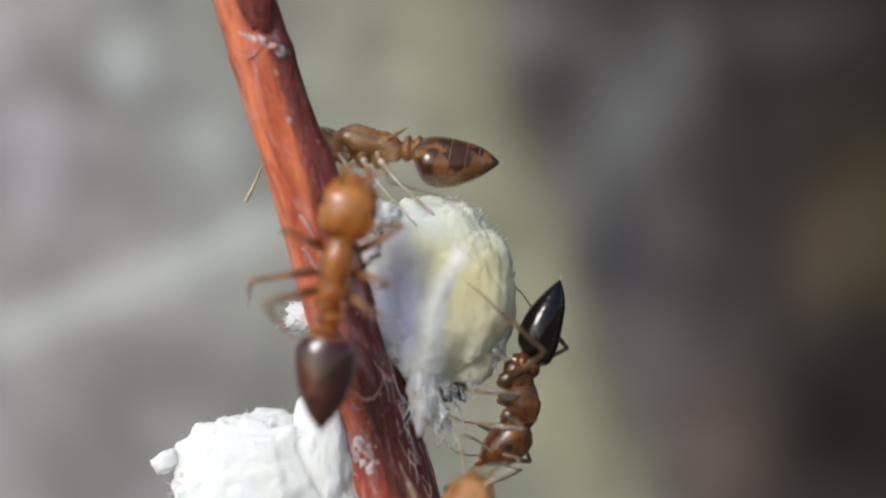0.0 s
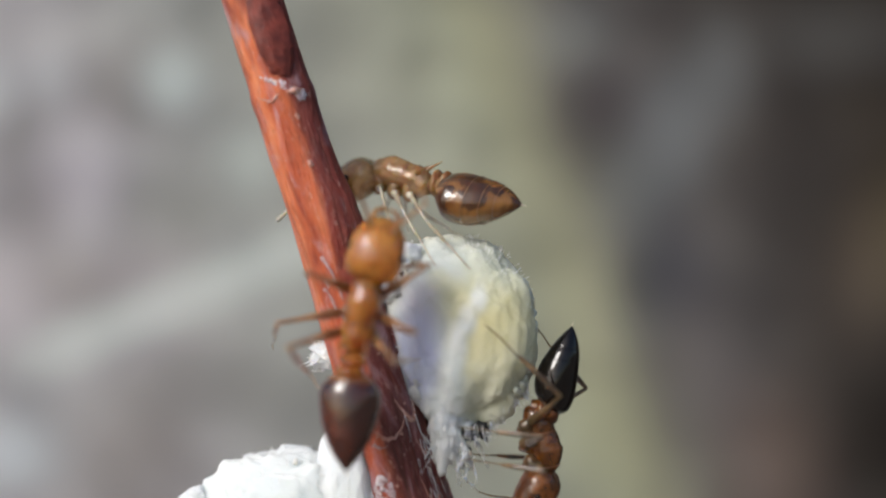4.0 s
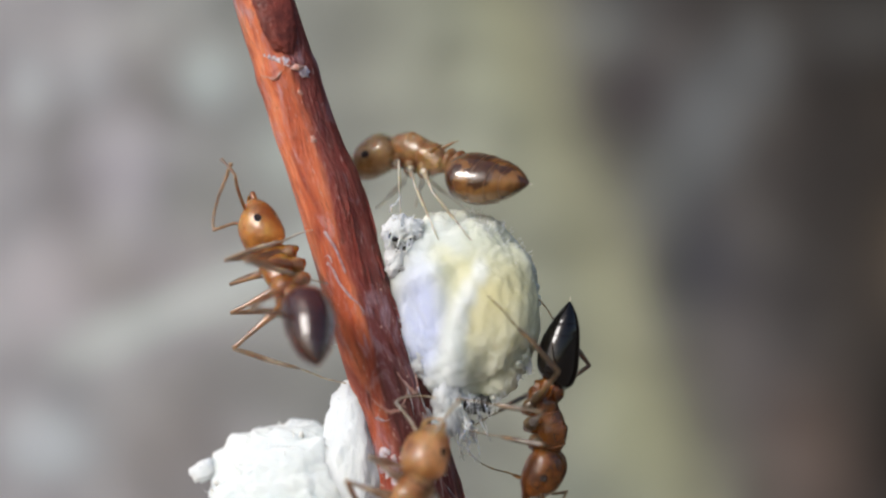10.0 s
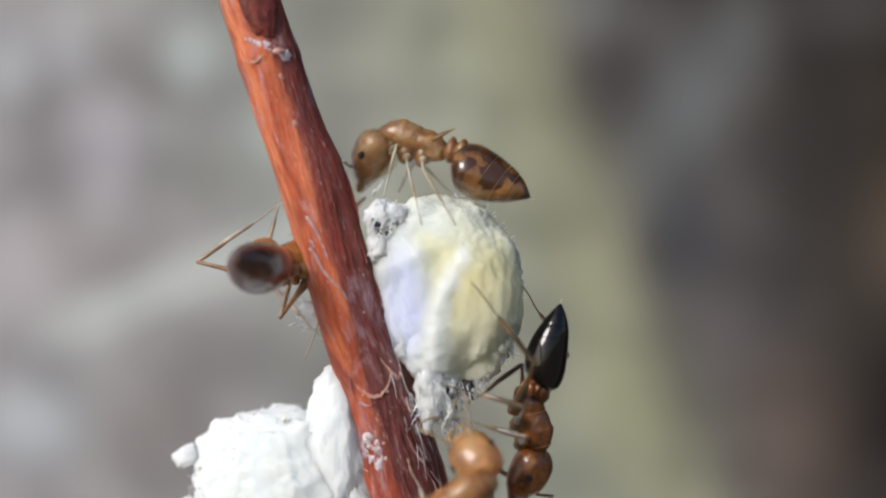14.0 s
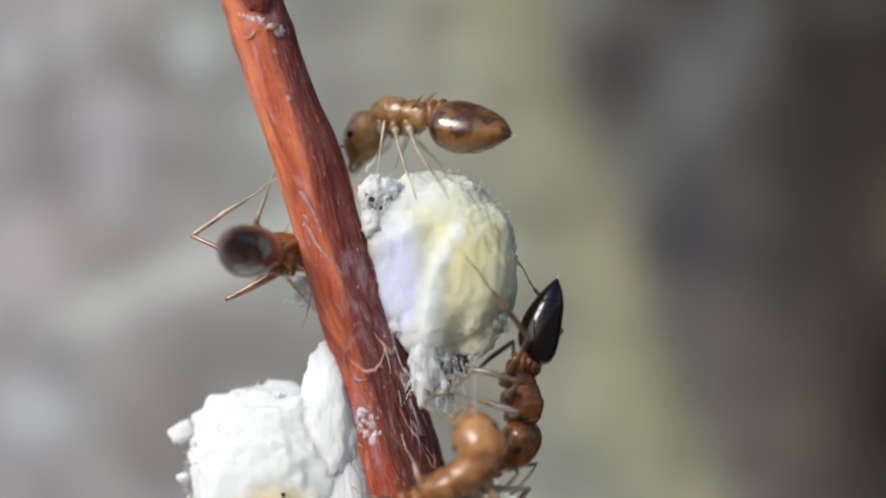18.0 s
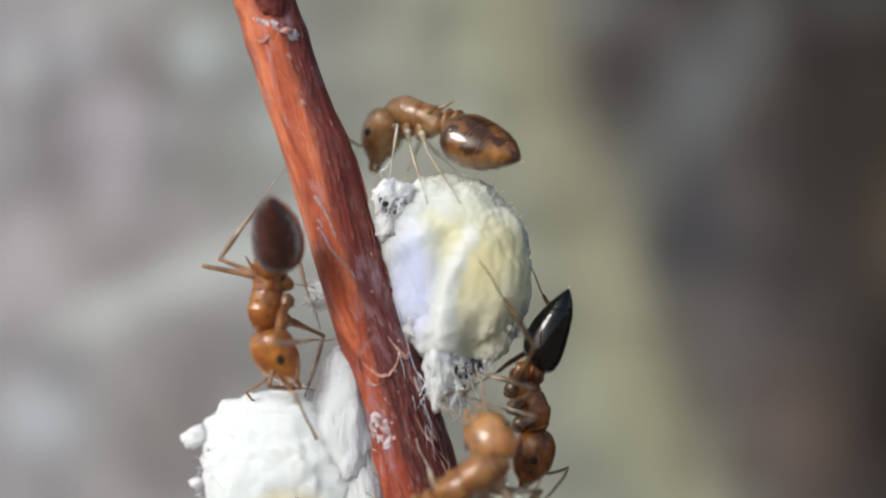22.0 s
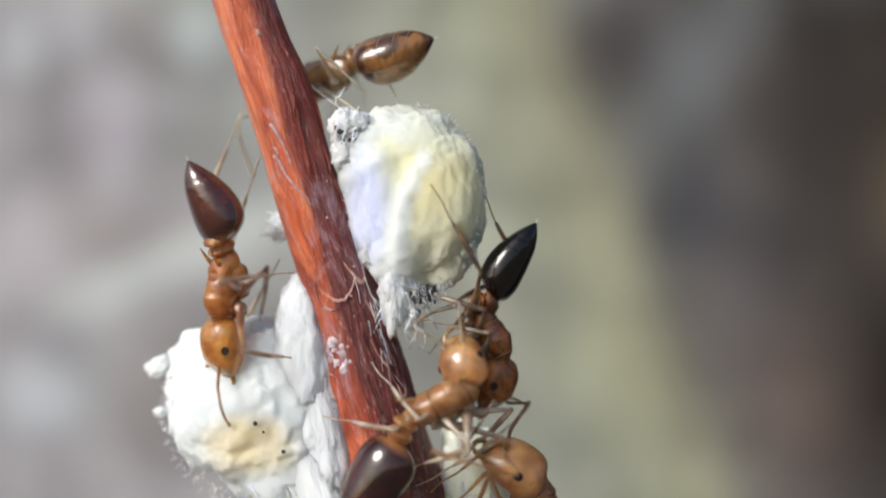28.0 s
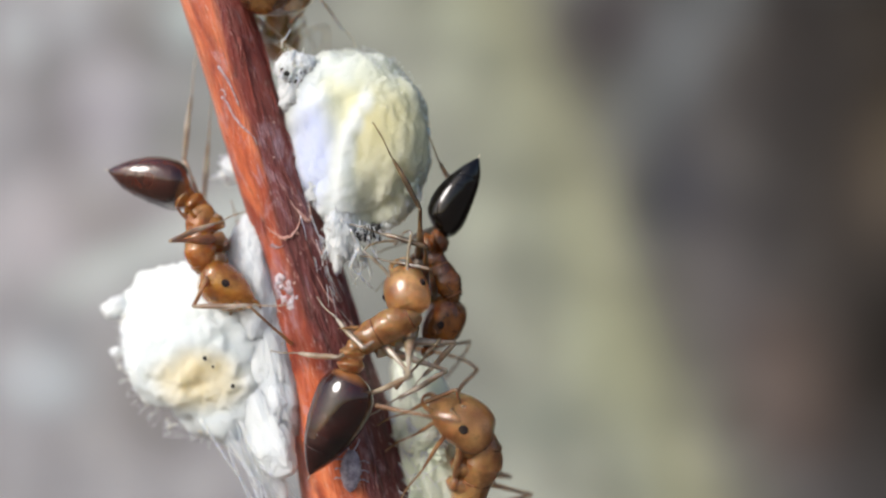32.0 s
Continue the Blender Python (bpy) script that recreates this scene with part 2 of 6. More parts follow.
def make_backdrop():
    """Far ground and stems, seen only as a soft blur: grey, then an olive band, then dark soil."""
    n = Nodes("far_ground", 0.9)
    n.set("Specular IOR Level", 0.1)
    k = 0.44582  # units of a hundredth of the view's width to a millimetre
    place = n.add("ShaderNodeSeparateXYZ")
    warp = n.noise(0.0876, 2, 0.5)
    n.link(n.space((1000 * k,) * 3), place.inputs[0])
    s = n.sum(place.outputs["X"], n.sum(place.outputs["Z"], 0.34, "MULTIPLY"))
    s = n.sum(s, n.sum(n.sum(warp, -0.5), 1.2, "MULTIPLY"))
    stops = [(-6.7, (165, 159, 162)), (-4.2, (152, 150, 148)), (-1.2, (151, 149, 139)), (0.6, (149, 148, 131)),
             (1.1, (148, 145, 123)), (1.7, (138, 134, 115)), (2.4, (110, 106, 99)), (3.3, (88, 83, 83)), (5.6, (70, 64, 61)), (7.4, (48, 42, 38))]
    band = n.ramp(n.sum(n.sum(s, 8.0), 1 / 16, "MULTIPLY"), [((u + 8) / 16, lin(*c)) for u, c in stops])
    mottle = n.noise(0.350, 4, 0.6, 0.7)
    colour = n.mix(1.0, band, n.ramp(mottle, [(0.25, (0.72, 0.70, 0.70)), (0.5, (0.98, 0.98, 0.98)), (0.75, (1.28, 1.28, 1.28))]), "MULTIPLY")
    for turn, scale, low, high in ((0.42, (0.328, 1, 0.117), 0.78, 1.25), (1.05, (0.131, 1, 0.365), 0.82, 1.2)):
        streak = n.add("ShaderNodeTexNoise")
        streak.inputs["Scale"].default_value = 1.0
        streak.inputs["Detail"].default_value = 2.0
        n.link(n.space([1000 * v for v in scale], (0, turn, 0), (3.7, 0, 1.9)), streak.inputs["Vector"])
        colour = n.mix(1.0, colour, n.ramp(streak.outputs["Fac"], [(0.3, (low, low, low * 1.01)), (0.5, (1, 1, 1)), (0.7, (high, high, high * 0.98))]), "MULTIPLY")
    for (x, z), (rx, rz), tint, amount, soft in (
            ((-6.6, 3.1), (0.9, 0.7), (98, 88, 86), 0.54, 0.95), ((-8.5, 2.6), (0.7, 0.8), (104, 98, 97), 0.50, 0.95), ((-4.6, 3.9), (1.0, 0.5), (142, 140, 134), 0.36, 0.95),
            ((-5.65, 3.3), (0.55, 0.55), (200, 206, 206), 0.55, 0.50), ((-4.2, 1.9), (0.55, 0.6), (186, 190, 186), 0.54, 0.75), ((-7.9, 3.4), (0.45, 0.5), (186, 184, 188), 0.58, 0.75), ((-9.0, 3.2), (0.4, 0.6), (200, 200, 204), 0.58, 0.75),
            ((-7.3, 1.6), (0.7, 0.9), (186, 176, 186), 0.50, 0.95), ((-8.3, 0.8), (0.6, 0.8), (122, 112, 112), 0.50, 0.95), ((-5.7, 0.9), (0.9, 0.8), (128, 126, 118), 0.40, 0.95),
            ((-8.8, -0.5), (0.7, 0.8), (204, 192, 196), 0.58, 0.95), ((-7.4, -0.4), (0.8, 0.6), (128, 116, 112), 0.50, 0.95), ((-6.1, -0.1), (0.8, 0.6), (164, 152, 154), 0.43, 0.95),
            ((-8.6, -3.4), (0.9, 0.6), (204, 208, 214), 0.61, 0.85), ((-8.2, -2.5), (0.6, 0.5), (118, 118, 120), 0.50, 0.95), ((-7.4, -2.0), (0.7, 0.6), (176, 172, 174), 0.43, 0.95),
            ((-6.6, -3.6), (1.2, 1.0), (116, 105, 98), 0.54, 0.95), ((-5.6, -2.2), (1.3, 0.7), (112, 106, 102), 0.50, 0.95), ((-3.6, -2.2), (1.2, 0.9), (116, 112, 108), 0.43, 0.95),
            ((1.8, 2.7), (0.7, 0.75), (66, 58, 62), 0.61, 0.85), ((1.5, 4.0), (0.6, 0.5), (136, 136, 134), 0.43, 0.85), ((4.1, 3.3), (0.5, 0.8), (124, 124, 126), 0.50, 0.95), ((3.3, 2.3), (0.55, 0.9), (128, 129, 132), 0.58, 0.95),
            ((2.6, 1.3), (0.55, 0.8), (118, 119, 120), 0.47, 0.95), ((5.3, 2.2), (0.9, 1.3), (58, 53, 54), 0.22, 0.95), ((3.1, -0.3), (0.7, 1.1), (62, 62, 71), 0.61, 0.85), ((3.6, -2.0), (0.7, 1.1), (112, 103, 102), 0.50, 0.95),
            ((5.0, -3.6), (0.9, 1.2), (128, 103, 90), 0.40, 0.95), ((5.9, -1.3), (0.7, 1.3), (62, 54, 50), 0.50, 0.95), ((6.6, 0.0), (0.5, 1.1), (108, 92, 78), 0.40, 0.95), ((7.6, 0.4), (0.7, 1.2), (112, 100, 76), 0.43, 0.95), ((7.0, -3.3), (1.3, 1.5), (32, 27, 23), 0.75, 0.95),
            ((6.0, 3.9), (1.2, 0.6), (92, 90, 90), 0.43, 0.95), ((2.0, -3.1), (0.7, 1.0), (166, 163, 134), 0.54, 0.95), ((0.9, 0.1), (0.7, 0.4), (132, 128, 108), 0.36, 0.95), ((0.4, 1.2), (0.6, 0.6), (164, 160, 138), 0.36, 0.95), ((1.7, -0.9), (0.5, 0.8), (164, 160, 134), 0.36, 0.95), ((0.6, -4.2), (0.8, 0.6), (136, 140, 128), 0.43, 0.95)):
        colour = n.mix(n.sum(n.spot((x / k, 0, z / k), (rx / k, 1e5, rz / k), soft), amount, "MULTIPLY"), colour, lin(*tint))
    # a pale fallen stalk lying aslant
    slant = n.sum(place.outputs["Z"], n.sum(place.outputs["X"], -0.40, "MULTIPLY"))
    off = n.sum(n.sum(slant, -1.62), 0.0)
    off = n.sum(off, off, "MULTIPLY")
    line = n.add("ShaderNodeMapRange")
    line.interpolation_type = "SMOOTHSTEP"
    line.inputs["From Min"].default_value = 0.32
    line.inputs["From Max"].default_value = 0.0
    n.link(off, line.inputs["Value"])
    reach = n.spot((-5.6 / k, 0, -0.6 / k), (3.0 / k, 1e5, 3.0 / k), 0.3)
    colour = n.mix(n.sum(n.sum(line.outputs[0], reach, "MULTIPLY"), 0.62, "MULTIPLY"), colour, lin(208, 210, 206))
    n.colour(n.mix(1.0, colour, (0.835, 0.895, 0.905), "MULTIPLY"))
    return n.mat


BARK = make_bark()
# bluish left spot: cottony wax colour with the hollow's shade put in
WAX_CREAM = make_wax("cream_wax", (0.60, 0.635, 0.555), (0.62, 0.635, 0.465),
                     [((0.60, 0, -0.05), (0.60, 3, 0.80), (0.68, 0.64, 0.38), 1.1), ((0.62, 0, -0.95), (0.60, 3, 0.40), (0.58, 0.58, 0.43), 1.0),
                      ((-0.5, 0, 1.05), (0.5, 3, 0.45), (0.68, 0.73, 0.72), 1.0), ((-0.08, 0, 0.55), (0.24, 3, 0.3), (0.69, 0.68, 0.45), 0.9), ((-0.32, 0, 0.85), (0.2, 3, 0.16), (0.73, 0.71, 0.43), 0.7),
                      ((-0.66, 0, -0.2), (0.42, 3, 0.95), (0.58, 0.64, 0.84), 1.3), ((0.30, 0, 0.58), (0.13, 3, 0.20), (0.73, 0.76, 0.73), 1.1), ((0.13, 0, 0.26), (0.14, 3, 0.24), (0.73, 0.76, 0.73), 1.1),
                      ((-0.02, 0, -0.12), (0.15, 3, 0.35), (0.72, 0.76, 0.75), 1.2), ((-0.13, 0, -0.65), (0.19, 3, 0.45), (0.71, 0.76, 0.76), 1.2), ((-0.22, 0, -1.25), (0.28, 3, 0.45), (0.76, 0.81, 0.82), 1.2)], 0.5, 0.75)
WAX_WHITE = make_wax("white_wax", (0.695, 0.75, 0.765), (0.705, 0.75, 0.745), [((0.18, -1, -0.44), (0.66, 3, 0.44), (0.82, 0.71, 0.44), 1.25)], 0.5, 0.7)
WAX_BLUE = make_wax("cotton_wax", (0.70, 0.745, 0.78), (0.715, 0.755, 0.765), [], 0.5, 0.8)
WAX_GREEN = make_wax("greenish_wax", (0.84, 0.88, 0.76), (0.78, 0.84, 0.64), [], 0.5, 0.4)
WAX_THREAD = make_plain("wax_thread", (0.74, 0.75, 0.74), (0.88, 0.89, 0.88), 0.5, 6, 0.6)
DARK_BARK = make_plain("dark_red_bark", (0.11, 0.018, 0.012), (0.26, 0.05, 0.032), 0.5, 5)
SCAR = make_plain("pale_scar", (0.46, 0.19, 0.14), (0.66, 0.44, 0.38), 0.6, 9, 0.2)
SMEAR = make_plain("dried_wax_smear", (0.34, 0.20, 0.21), (0.56, 0.44, 0.46), 0.55, 14, 0.3)
LILAC_FLAKE = make_plain("lilac_wax_flake", (0.52, 0.37, 0.39), (0.76, 0.70, 0.74), 0.7, 10, 0.3)
SOOT_AND_HOLLOW = make_plain("black_mould_and_hollow", (0.012, 0.012, 0.012), (0.05, 0.048, 0.045), 0.8, 12)
GREY_CRUMB = make_plain("grey_crumb", (0.18, 0.18, 0.18), (0.50, 0.50, 0.49), 0.8, 12)
VIOLET = make_plain("violet_skin", (0.22, 0.19, 0.24), (0.45, 0.42, 0.50), 0.55, 9, 0.2)
AMBER_PALE = make_shell("pale_amber_shell", (0.38, 0.17, 0.05), (0.78, 0.48, 0.22), 0.25, 0.5, 4.0, None, 0.55, 0.10, None, 0.7, 0.85, 1.55, 6.0)
AMBER = make_shell("amber_shell", (0.44, 0.12, 0.018), (0.92, 0.42, 0.075), 0.25, 0.5, 3.2, None, 0.55, 0.10, None, 0.7, 0.9, 1.55, 5.0)
AMBER_BROWN = make_shell("brownish_amber_shell", (0.42, 0.16, 0.045), (0.88, 0.50, 0.20), 0.28, 0.5, 3.0, None, 0.55, 0.12, None, 0.7, 0.95, 1.55, 5.0)
AMBER_DARK = make_shell("dark_amber_shell", (0.13, 0.038, 0.007), (0.48, 0.165, 0.030), 0.22, 0.3, 3.6, None, 0.55, 0.06, None, 0.6, 0.95, 1.55, 5.0)
GASTER_CLEAR = make_shell("blotched_amber_shell", (0.27, 0.105, 0.026), (0.56, 0.27, 0.075), 0.2, 0.2, 2.5, (0.07, 0.024, 0.010), 0.5)
GASTER_BLACK = make_shell("black_shell", (0.002, 0.0015, 0.0012), (0.006, 0.0035, 0.0025), 0.2, 0.0, 2.0, None, 0.0, 0.03, None, 1.0, 0.3, 1.5)
GASTER_BLACK.node_tree.nodes["Principled BSDF"].inputs["Specular IOR Level"].default_value = 0.08
GASTER_BROWN = make_shell("dark_brown_shell", (0.035, 0.009, 0.006), (0.105, 0.024, 0.013), 0.18, 0.15, 2.0, None, 0.2, 0.03, ((0.40, 0.16, 0.045), 0.16), 1.0, 0.75, 1.55)
GASTER_RED = make_shell("red_brown_shell", (0.010, 0.0022, 0.0018), (0.060, 0.008, 0.005), 0.2, 0.1, 2.0, None, 0.1, 0.02, ((0.40, 0.17, 0.06), 0.17), 1.0, 0.75, 1.6)
GASTER_RED.node_tree.nodes["Principled BSDF"].inputs["Specular IOR Level"].default_value = 0.12
LEG_PALE = make_shell("pale_leg", (0.52, 0.42, 0.30), (0.78, 0.68, 0.55), 0.3, 0.4, 4, None, 0.2)
LEG_AMBER = make_shell("amber_leg", (0.22, 0.09, 0.03), (0.48, 0.25, 0.11), 0.3, 0.3, 4, None, 0.35)
LEG_MIXED = make_shell("straw_leg", (0.27, 0.18, 0.11), (0.55, 0.45, 0.36), 0.3, 0.3, 4, None, 0.15)
LEG_DARK = make_shell("dark_leg", (0.05, 0.030, 0.012), (0.19, 0.115, 0.050), 0.3, 0.3, 4, None, 0.15)
DARK_SEAM = make_plain("dark_seam", (0.13, 0.045, 0.014), (0.26, 0.10, 0.03), 0.4, 9, 0.2)
EYE = make_plain("black_eye", (0.012, 0.006, 0.004), (0.03, 0.013, 0.008), 0.2, 30)
RIM = make_plain("pale_rim", (0.16, 0.08, 0.035), (0.30, 0.17, 0.08), 0.3, 8)
SOIL = make_plain("soil", (0.09, 0.075, 0.06), (0.17, 0.15, 0.125), 0.95, 0.05)
BACKDROP = make_backdrop()


# ---- mesh helpers: a bmesh in millimetres becomes one mesh object ----
def part(name, bm, material, parent=None, label="", smooth=True):
    bmesh.ops.recalc_face_normals(bm, faces=bm.faces)
    bmesh.ops.scale(bm, vec=(MM, MM, MM), verts=bm.verts)
    me = bpy.data.meshes.new(name)
    bm.to_mesh(me)
    bm.free()
    me.materials.append(material)
    if smooth:
        me.polygons.foreach_set("use_smooth", [True] * len(me.polygons))
    ob = new(name, me)
    if parent:
        ob.parent = parent
    if label:
        tagged(ob, label)
    return ob


def put(ob, x, y, z, rx=0, ry=0, rz=0):
    ob.matrix_basis = mm(x, y, z, rx, ry, rz)
    return ob


def mm(x, y, z, rx=0, ry=0, rz=0):
    return pose(x * MM, y * MM, z * MM, rx, ry, rz)


def lathe(bm, profile, segments=20, bend=None):
    """Rings along x: rows of x, half width in y, half height in z, and the ring's height. Closed at both ends."""
    rings = []
    for x, ry, rz, zc in profile:
        ring = []
        for i in range(segments):
            a = 2 * math.pi * i / segments
            ring.append(bm.verts.new((x, ry * math.cos(a), zc + rz * math.sin(a))))
        rings.append(ring)
    for a, b in zip(rings, rings[1:]):
        for i in range(segments):
            j = (i + 1) % segments
            bm.faces.new((a[i], a[j], b[j], b[i]))
    bm.faces.new(rings[0])
    bm.faces.new(rings[-1])
    return bm


def smooth_profile(rows, steps=4):
    """Rounds a profile off by Catmull-Rom steps between its rows."""
    out = []
    rows = [np.array(r, float) for r in rows]
    for i in range(len(rows) - 1):
        p0, p1, p2, p3 = rows[max(i - 1, 0)], rows[i], rows[i + 1], rows[min(i + 2, len(rows) - 1)]
        for k in range(steps):
            t = k / steps
            q = 0.5 * (2 * p1 + (p2 - p0) * t + (2 * p0 - 5 * p1 + 4 * p2 - p3) * t * t + (3 * p1 - p0 - 3 * p2 + p3) * t ** 3)
            q[1:3] = np.maximum(q[1:3], 0.004)
            out.append(tuple(q))
    out.append(tuple(rows[-1]))
    return out


def spline(points, steps=6):
    rows = [np.array(p, float) for p in points]
    out = []
    for i in range(len(rows) - 1):
        p0, p1, p2, p3 = rows[max(i - 1, 0)], rows[i], rows[i + 1], rows[min(i + 2, len(rows) - 1)]
        for k in range(steps):
            t = k / steps
            out.append(0.5 * (2 * p1 + (p2 - p0) * t + (2 * p0 - 5 * p1 + 4 * p2 - p3) * t * t + (3 * p1 - p0 - 3 * p2 + p3) * t ** 3))
    out.append(rows[-1])
    return out


def tube(bm, points, radii, segments=8, flat=1.0, stout=1.0):
    """A round tapered tube along points."""
    pts = [Vector(p) for p in points]
    rings = []
    side = None
    for i, p in enumerate(pts):
        d = (pts[min(i + 1, len(pts) - 1)] - pts[max(i - 1, 0)]).normalized()
        if side is None:
            side = d.orthogonal().normalized()
        side = (side - d * side.dot(d)).normalized()
        up = d.cross(side)
        r = radii[min(i, len(radii) - 1)] if not callable(radii) else radii(i / max(1, len(pts) - 1))
        r *= stout
        rings.append([bm.verts.new(p + r * (math.cos(a) * side + flat * math.sin(a) * up)) for a in (2 * math.pi * k / segments for k in range(segments))])
    for a, b in zip(rings, rings[1:]):
        for i in range(segments):
            j = (i + 1) % segments
            bm.faces.new((a[i], a[j], b[j], b[i]))
    bm.faces.new(rings[0])
    bm.faces.new(rings[-1])
    return bm


def ball(bm, centre, radii, sub=2, rough=0.0, freq=3.0, seed=0.0):
    made = bmesh.ops.create_icosphere(bm, subdivisions=sub, radius=1.0)["verts"]
    for v in made:
        d = v.co.copy()
        k = 1 + (rough * noise.noise(d * freq + Vector((seed, seed * 1.7, 3.1))) if rough else 0)
        v.co = Vector([c + k * r * u for c, r, u in zip(centre, radii, d)])
    return bm


def lump(radii, bumps, rough, freq, sub=6, seed=0.0, fine=0.02, square=1.0, ridges=()):
    """An uneven rounded mass: bumps are rows of direction, height and narrowness; square below 1 makes it boxier;
    ridges are folds on its front, rows of x, z, x, z, height and width."""
    bm = bmesh.new()
    bmesh.ops.create_icosphere(bm, subdivisions=sub, radius=1.0)
    rows = [(Vector(d).normalized(), h, k) for d, h, k in bumps]
    shift = Vector((seed, 2.3 * seed, -seed))
    for v in bm.verts:
        d = v.co.normalized()
        r = 1 + sum(h * math.exp(k * (d.dot(u) - 1)) for u, h, k in rows)
        r += rough * noise.fractal(d * freq + shift, 0.9, 2.1, 5)
        r += fine * noise.noise(d * 16 + shift) + fine * 0.6 * noise.noise(d * 34 + shift)
        e = [math.copysign(abs(c) ** square, c) for c in d]
        v.co = Vector((e[0] * radii[0] * r, e[1] * radii[1] * r, e[2] * radii[2] * r))
        if d.y < 0:
            for x0, z0, x1, z1, h, w in ridges:
                lx, lz = x1 - x0, z1 - z0
                u = max(0, min(1, ((v.co.x - x0) * lx + (v.co.z - z0) * lz) / (lx * lx + lz * lz)))
                off = math.hypot(v.co.x - x0 - u * lx, v.co.z - z0 - u * lz) * (1 + 0.35 * noise.noise(v.co * 3 + shift))
                v.co.y -= 0.5 * h * math.exp(-(off / w) ** 2)
    return bm


def thread(bm, a, b, r, sag=0.12, rng=random, segments=5, taper=0.4):
    a, b = Vector(a), Vector(b)
    m = (a + b) / 2 + Vector([rng.uniform(-sag, sag) for _ in range(3)]) * (b - a).length
    n = (a * 0.3 + m * 0.7) + Vector([rng.uniform(-sag, sag) for _ in range(3)]) * (b - a).length * 0.3
    tube(bm, spline([a, n, m, b], 3), lambda u: r * (1 - (1 - taper) * u), segments)


# ---- the setting ----
def make_setting():
    bm = bmesh.new()
    bmesh.ops.create_grid(bm, x_segments=60, y_segments=60, size=1.0)
    for v in bm.verts:
        far = v.co.length
        v.co *= 40 + 60000 * far ** 6
        v.co.z = 2.0 * noise.noise(v.co * 0.02)
    ground = part("ground", bm, SOIL)
    put(ground, 0, 0, -120)
    tagged(ground, "bare grey-brown soil under the twig", "ground", kind="structure")
    # the far ground rising behind
    bm = bmesh.new()
    bmesh.ops.create_grid(bm, x_segments=40, y_segments=24, size=1.0)
    for v in bm.verts:
        v.co = Vector((v.co.x * 75, 0.0, -33 + v.co.y * 88))
    back = part("backdrop", bm, BACKDROP)
    put(back, 0, 26, 0)
    tagged(back, "blurred grey, olive and dark brown ground behind the twig", "backdrop", kind="structure")


# twig: its axis and thickness, by height
AXIS = [(2.4, 1.9, -123), (1.5, 1.4, -40), (0.75, 0.75, -14), (-0.03, 0.25, -8.0), (-0.27, 0.10, -6.66), (-0.42, 0.0, -5.87), (-0.79, -0.22, -3.93), (-1.08, -0.36, -2.52), (-1.21, -0.42, -2.06), (-1.52, -0.50, -1.16),
        (-1.79, -0.57, -0.24), (-1.91, -0.59, 0.25), (-2.07, -0.62, 0.86), (-2.18, -0.64, 1.25), (-2.37, -0.66, 1.74), (-2.53, -0.68, 2.19), (-2.80, -0.71, 3.07), (-2.95, -0.73, 3.55), (-3.24, -0.75, 4.49), (-4.3, -0.8, 8.0), (-6.3, -0.9, 14.0)]
THICK = [(-123, 1.6), (-14, 1.1), (-7.5, 0.97), (-6.2, 0.88), (-4.5, 0.73), (-3, 0.62), (-2, 0.58), (-1.2, 0.53), (0, 0.505), (0.9, 0.507), (1.3, 0.505), (1.75, 0.47), (2.7, 0.46), (3.0, 0.485), (3.2, 0.455), (5, 0.455), (14, 0.43)]


def axis_at(z):
    for a, b in zip(AXIS, AXIS[1:]):
        if z <= b[2] or b is AXIS[-1]:
            u = (z - a[2]) / (b[2] - a[2])
            u2 = max(0.0, min(1.0, u))
            return Vector((a[0] + (b[0] - a[0]) * u2, a[1] + (b[1] - a[1]) * u2, z))


def thick_at(z):
    return float(np.interp(z, [r[0] for r in THICK], [r[1] for r in THICK]))


def on_twig(z, turn, lift=0.0):
    """A place on the bark: turn is 0 towards the viewer, 90 to the right."""
    a = radians(turn)
    return axis_at(z) + Vector((math.sin(a), -math.cos(a), 0.27 * math.sin(a))) * (thick_at(z) + lift)


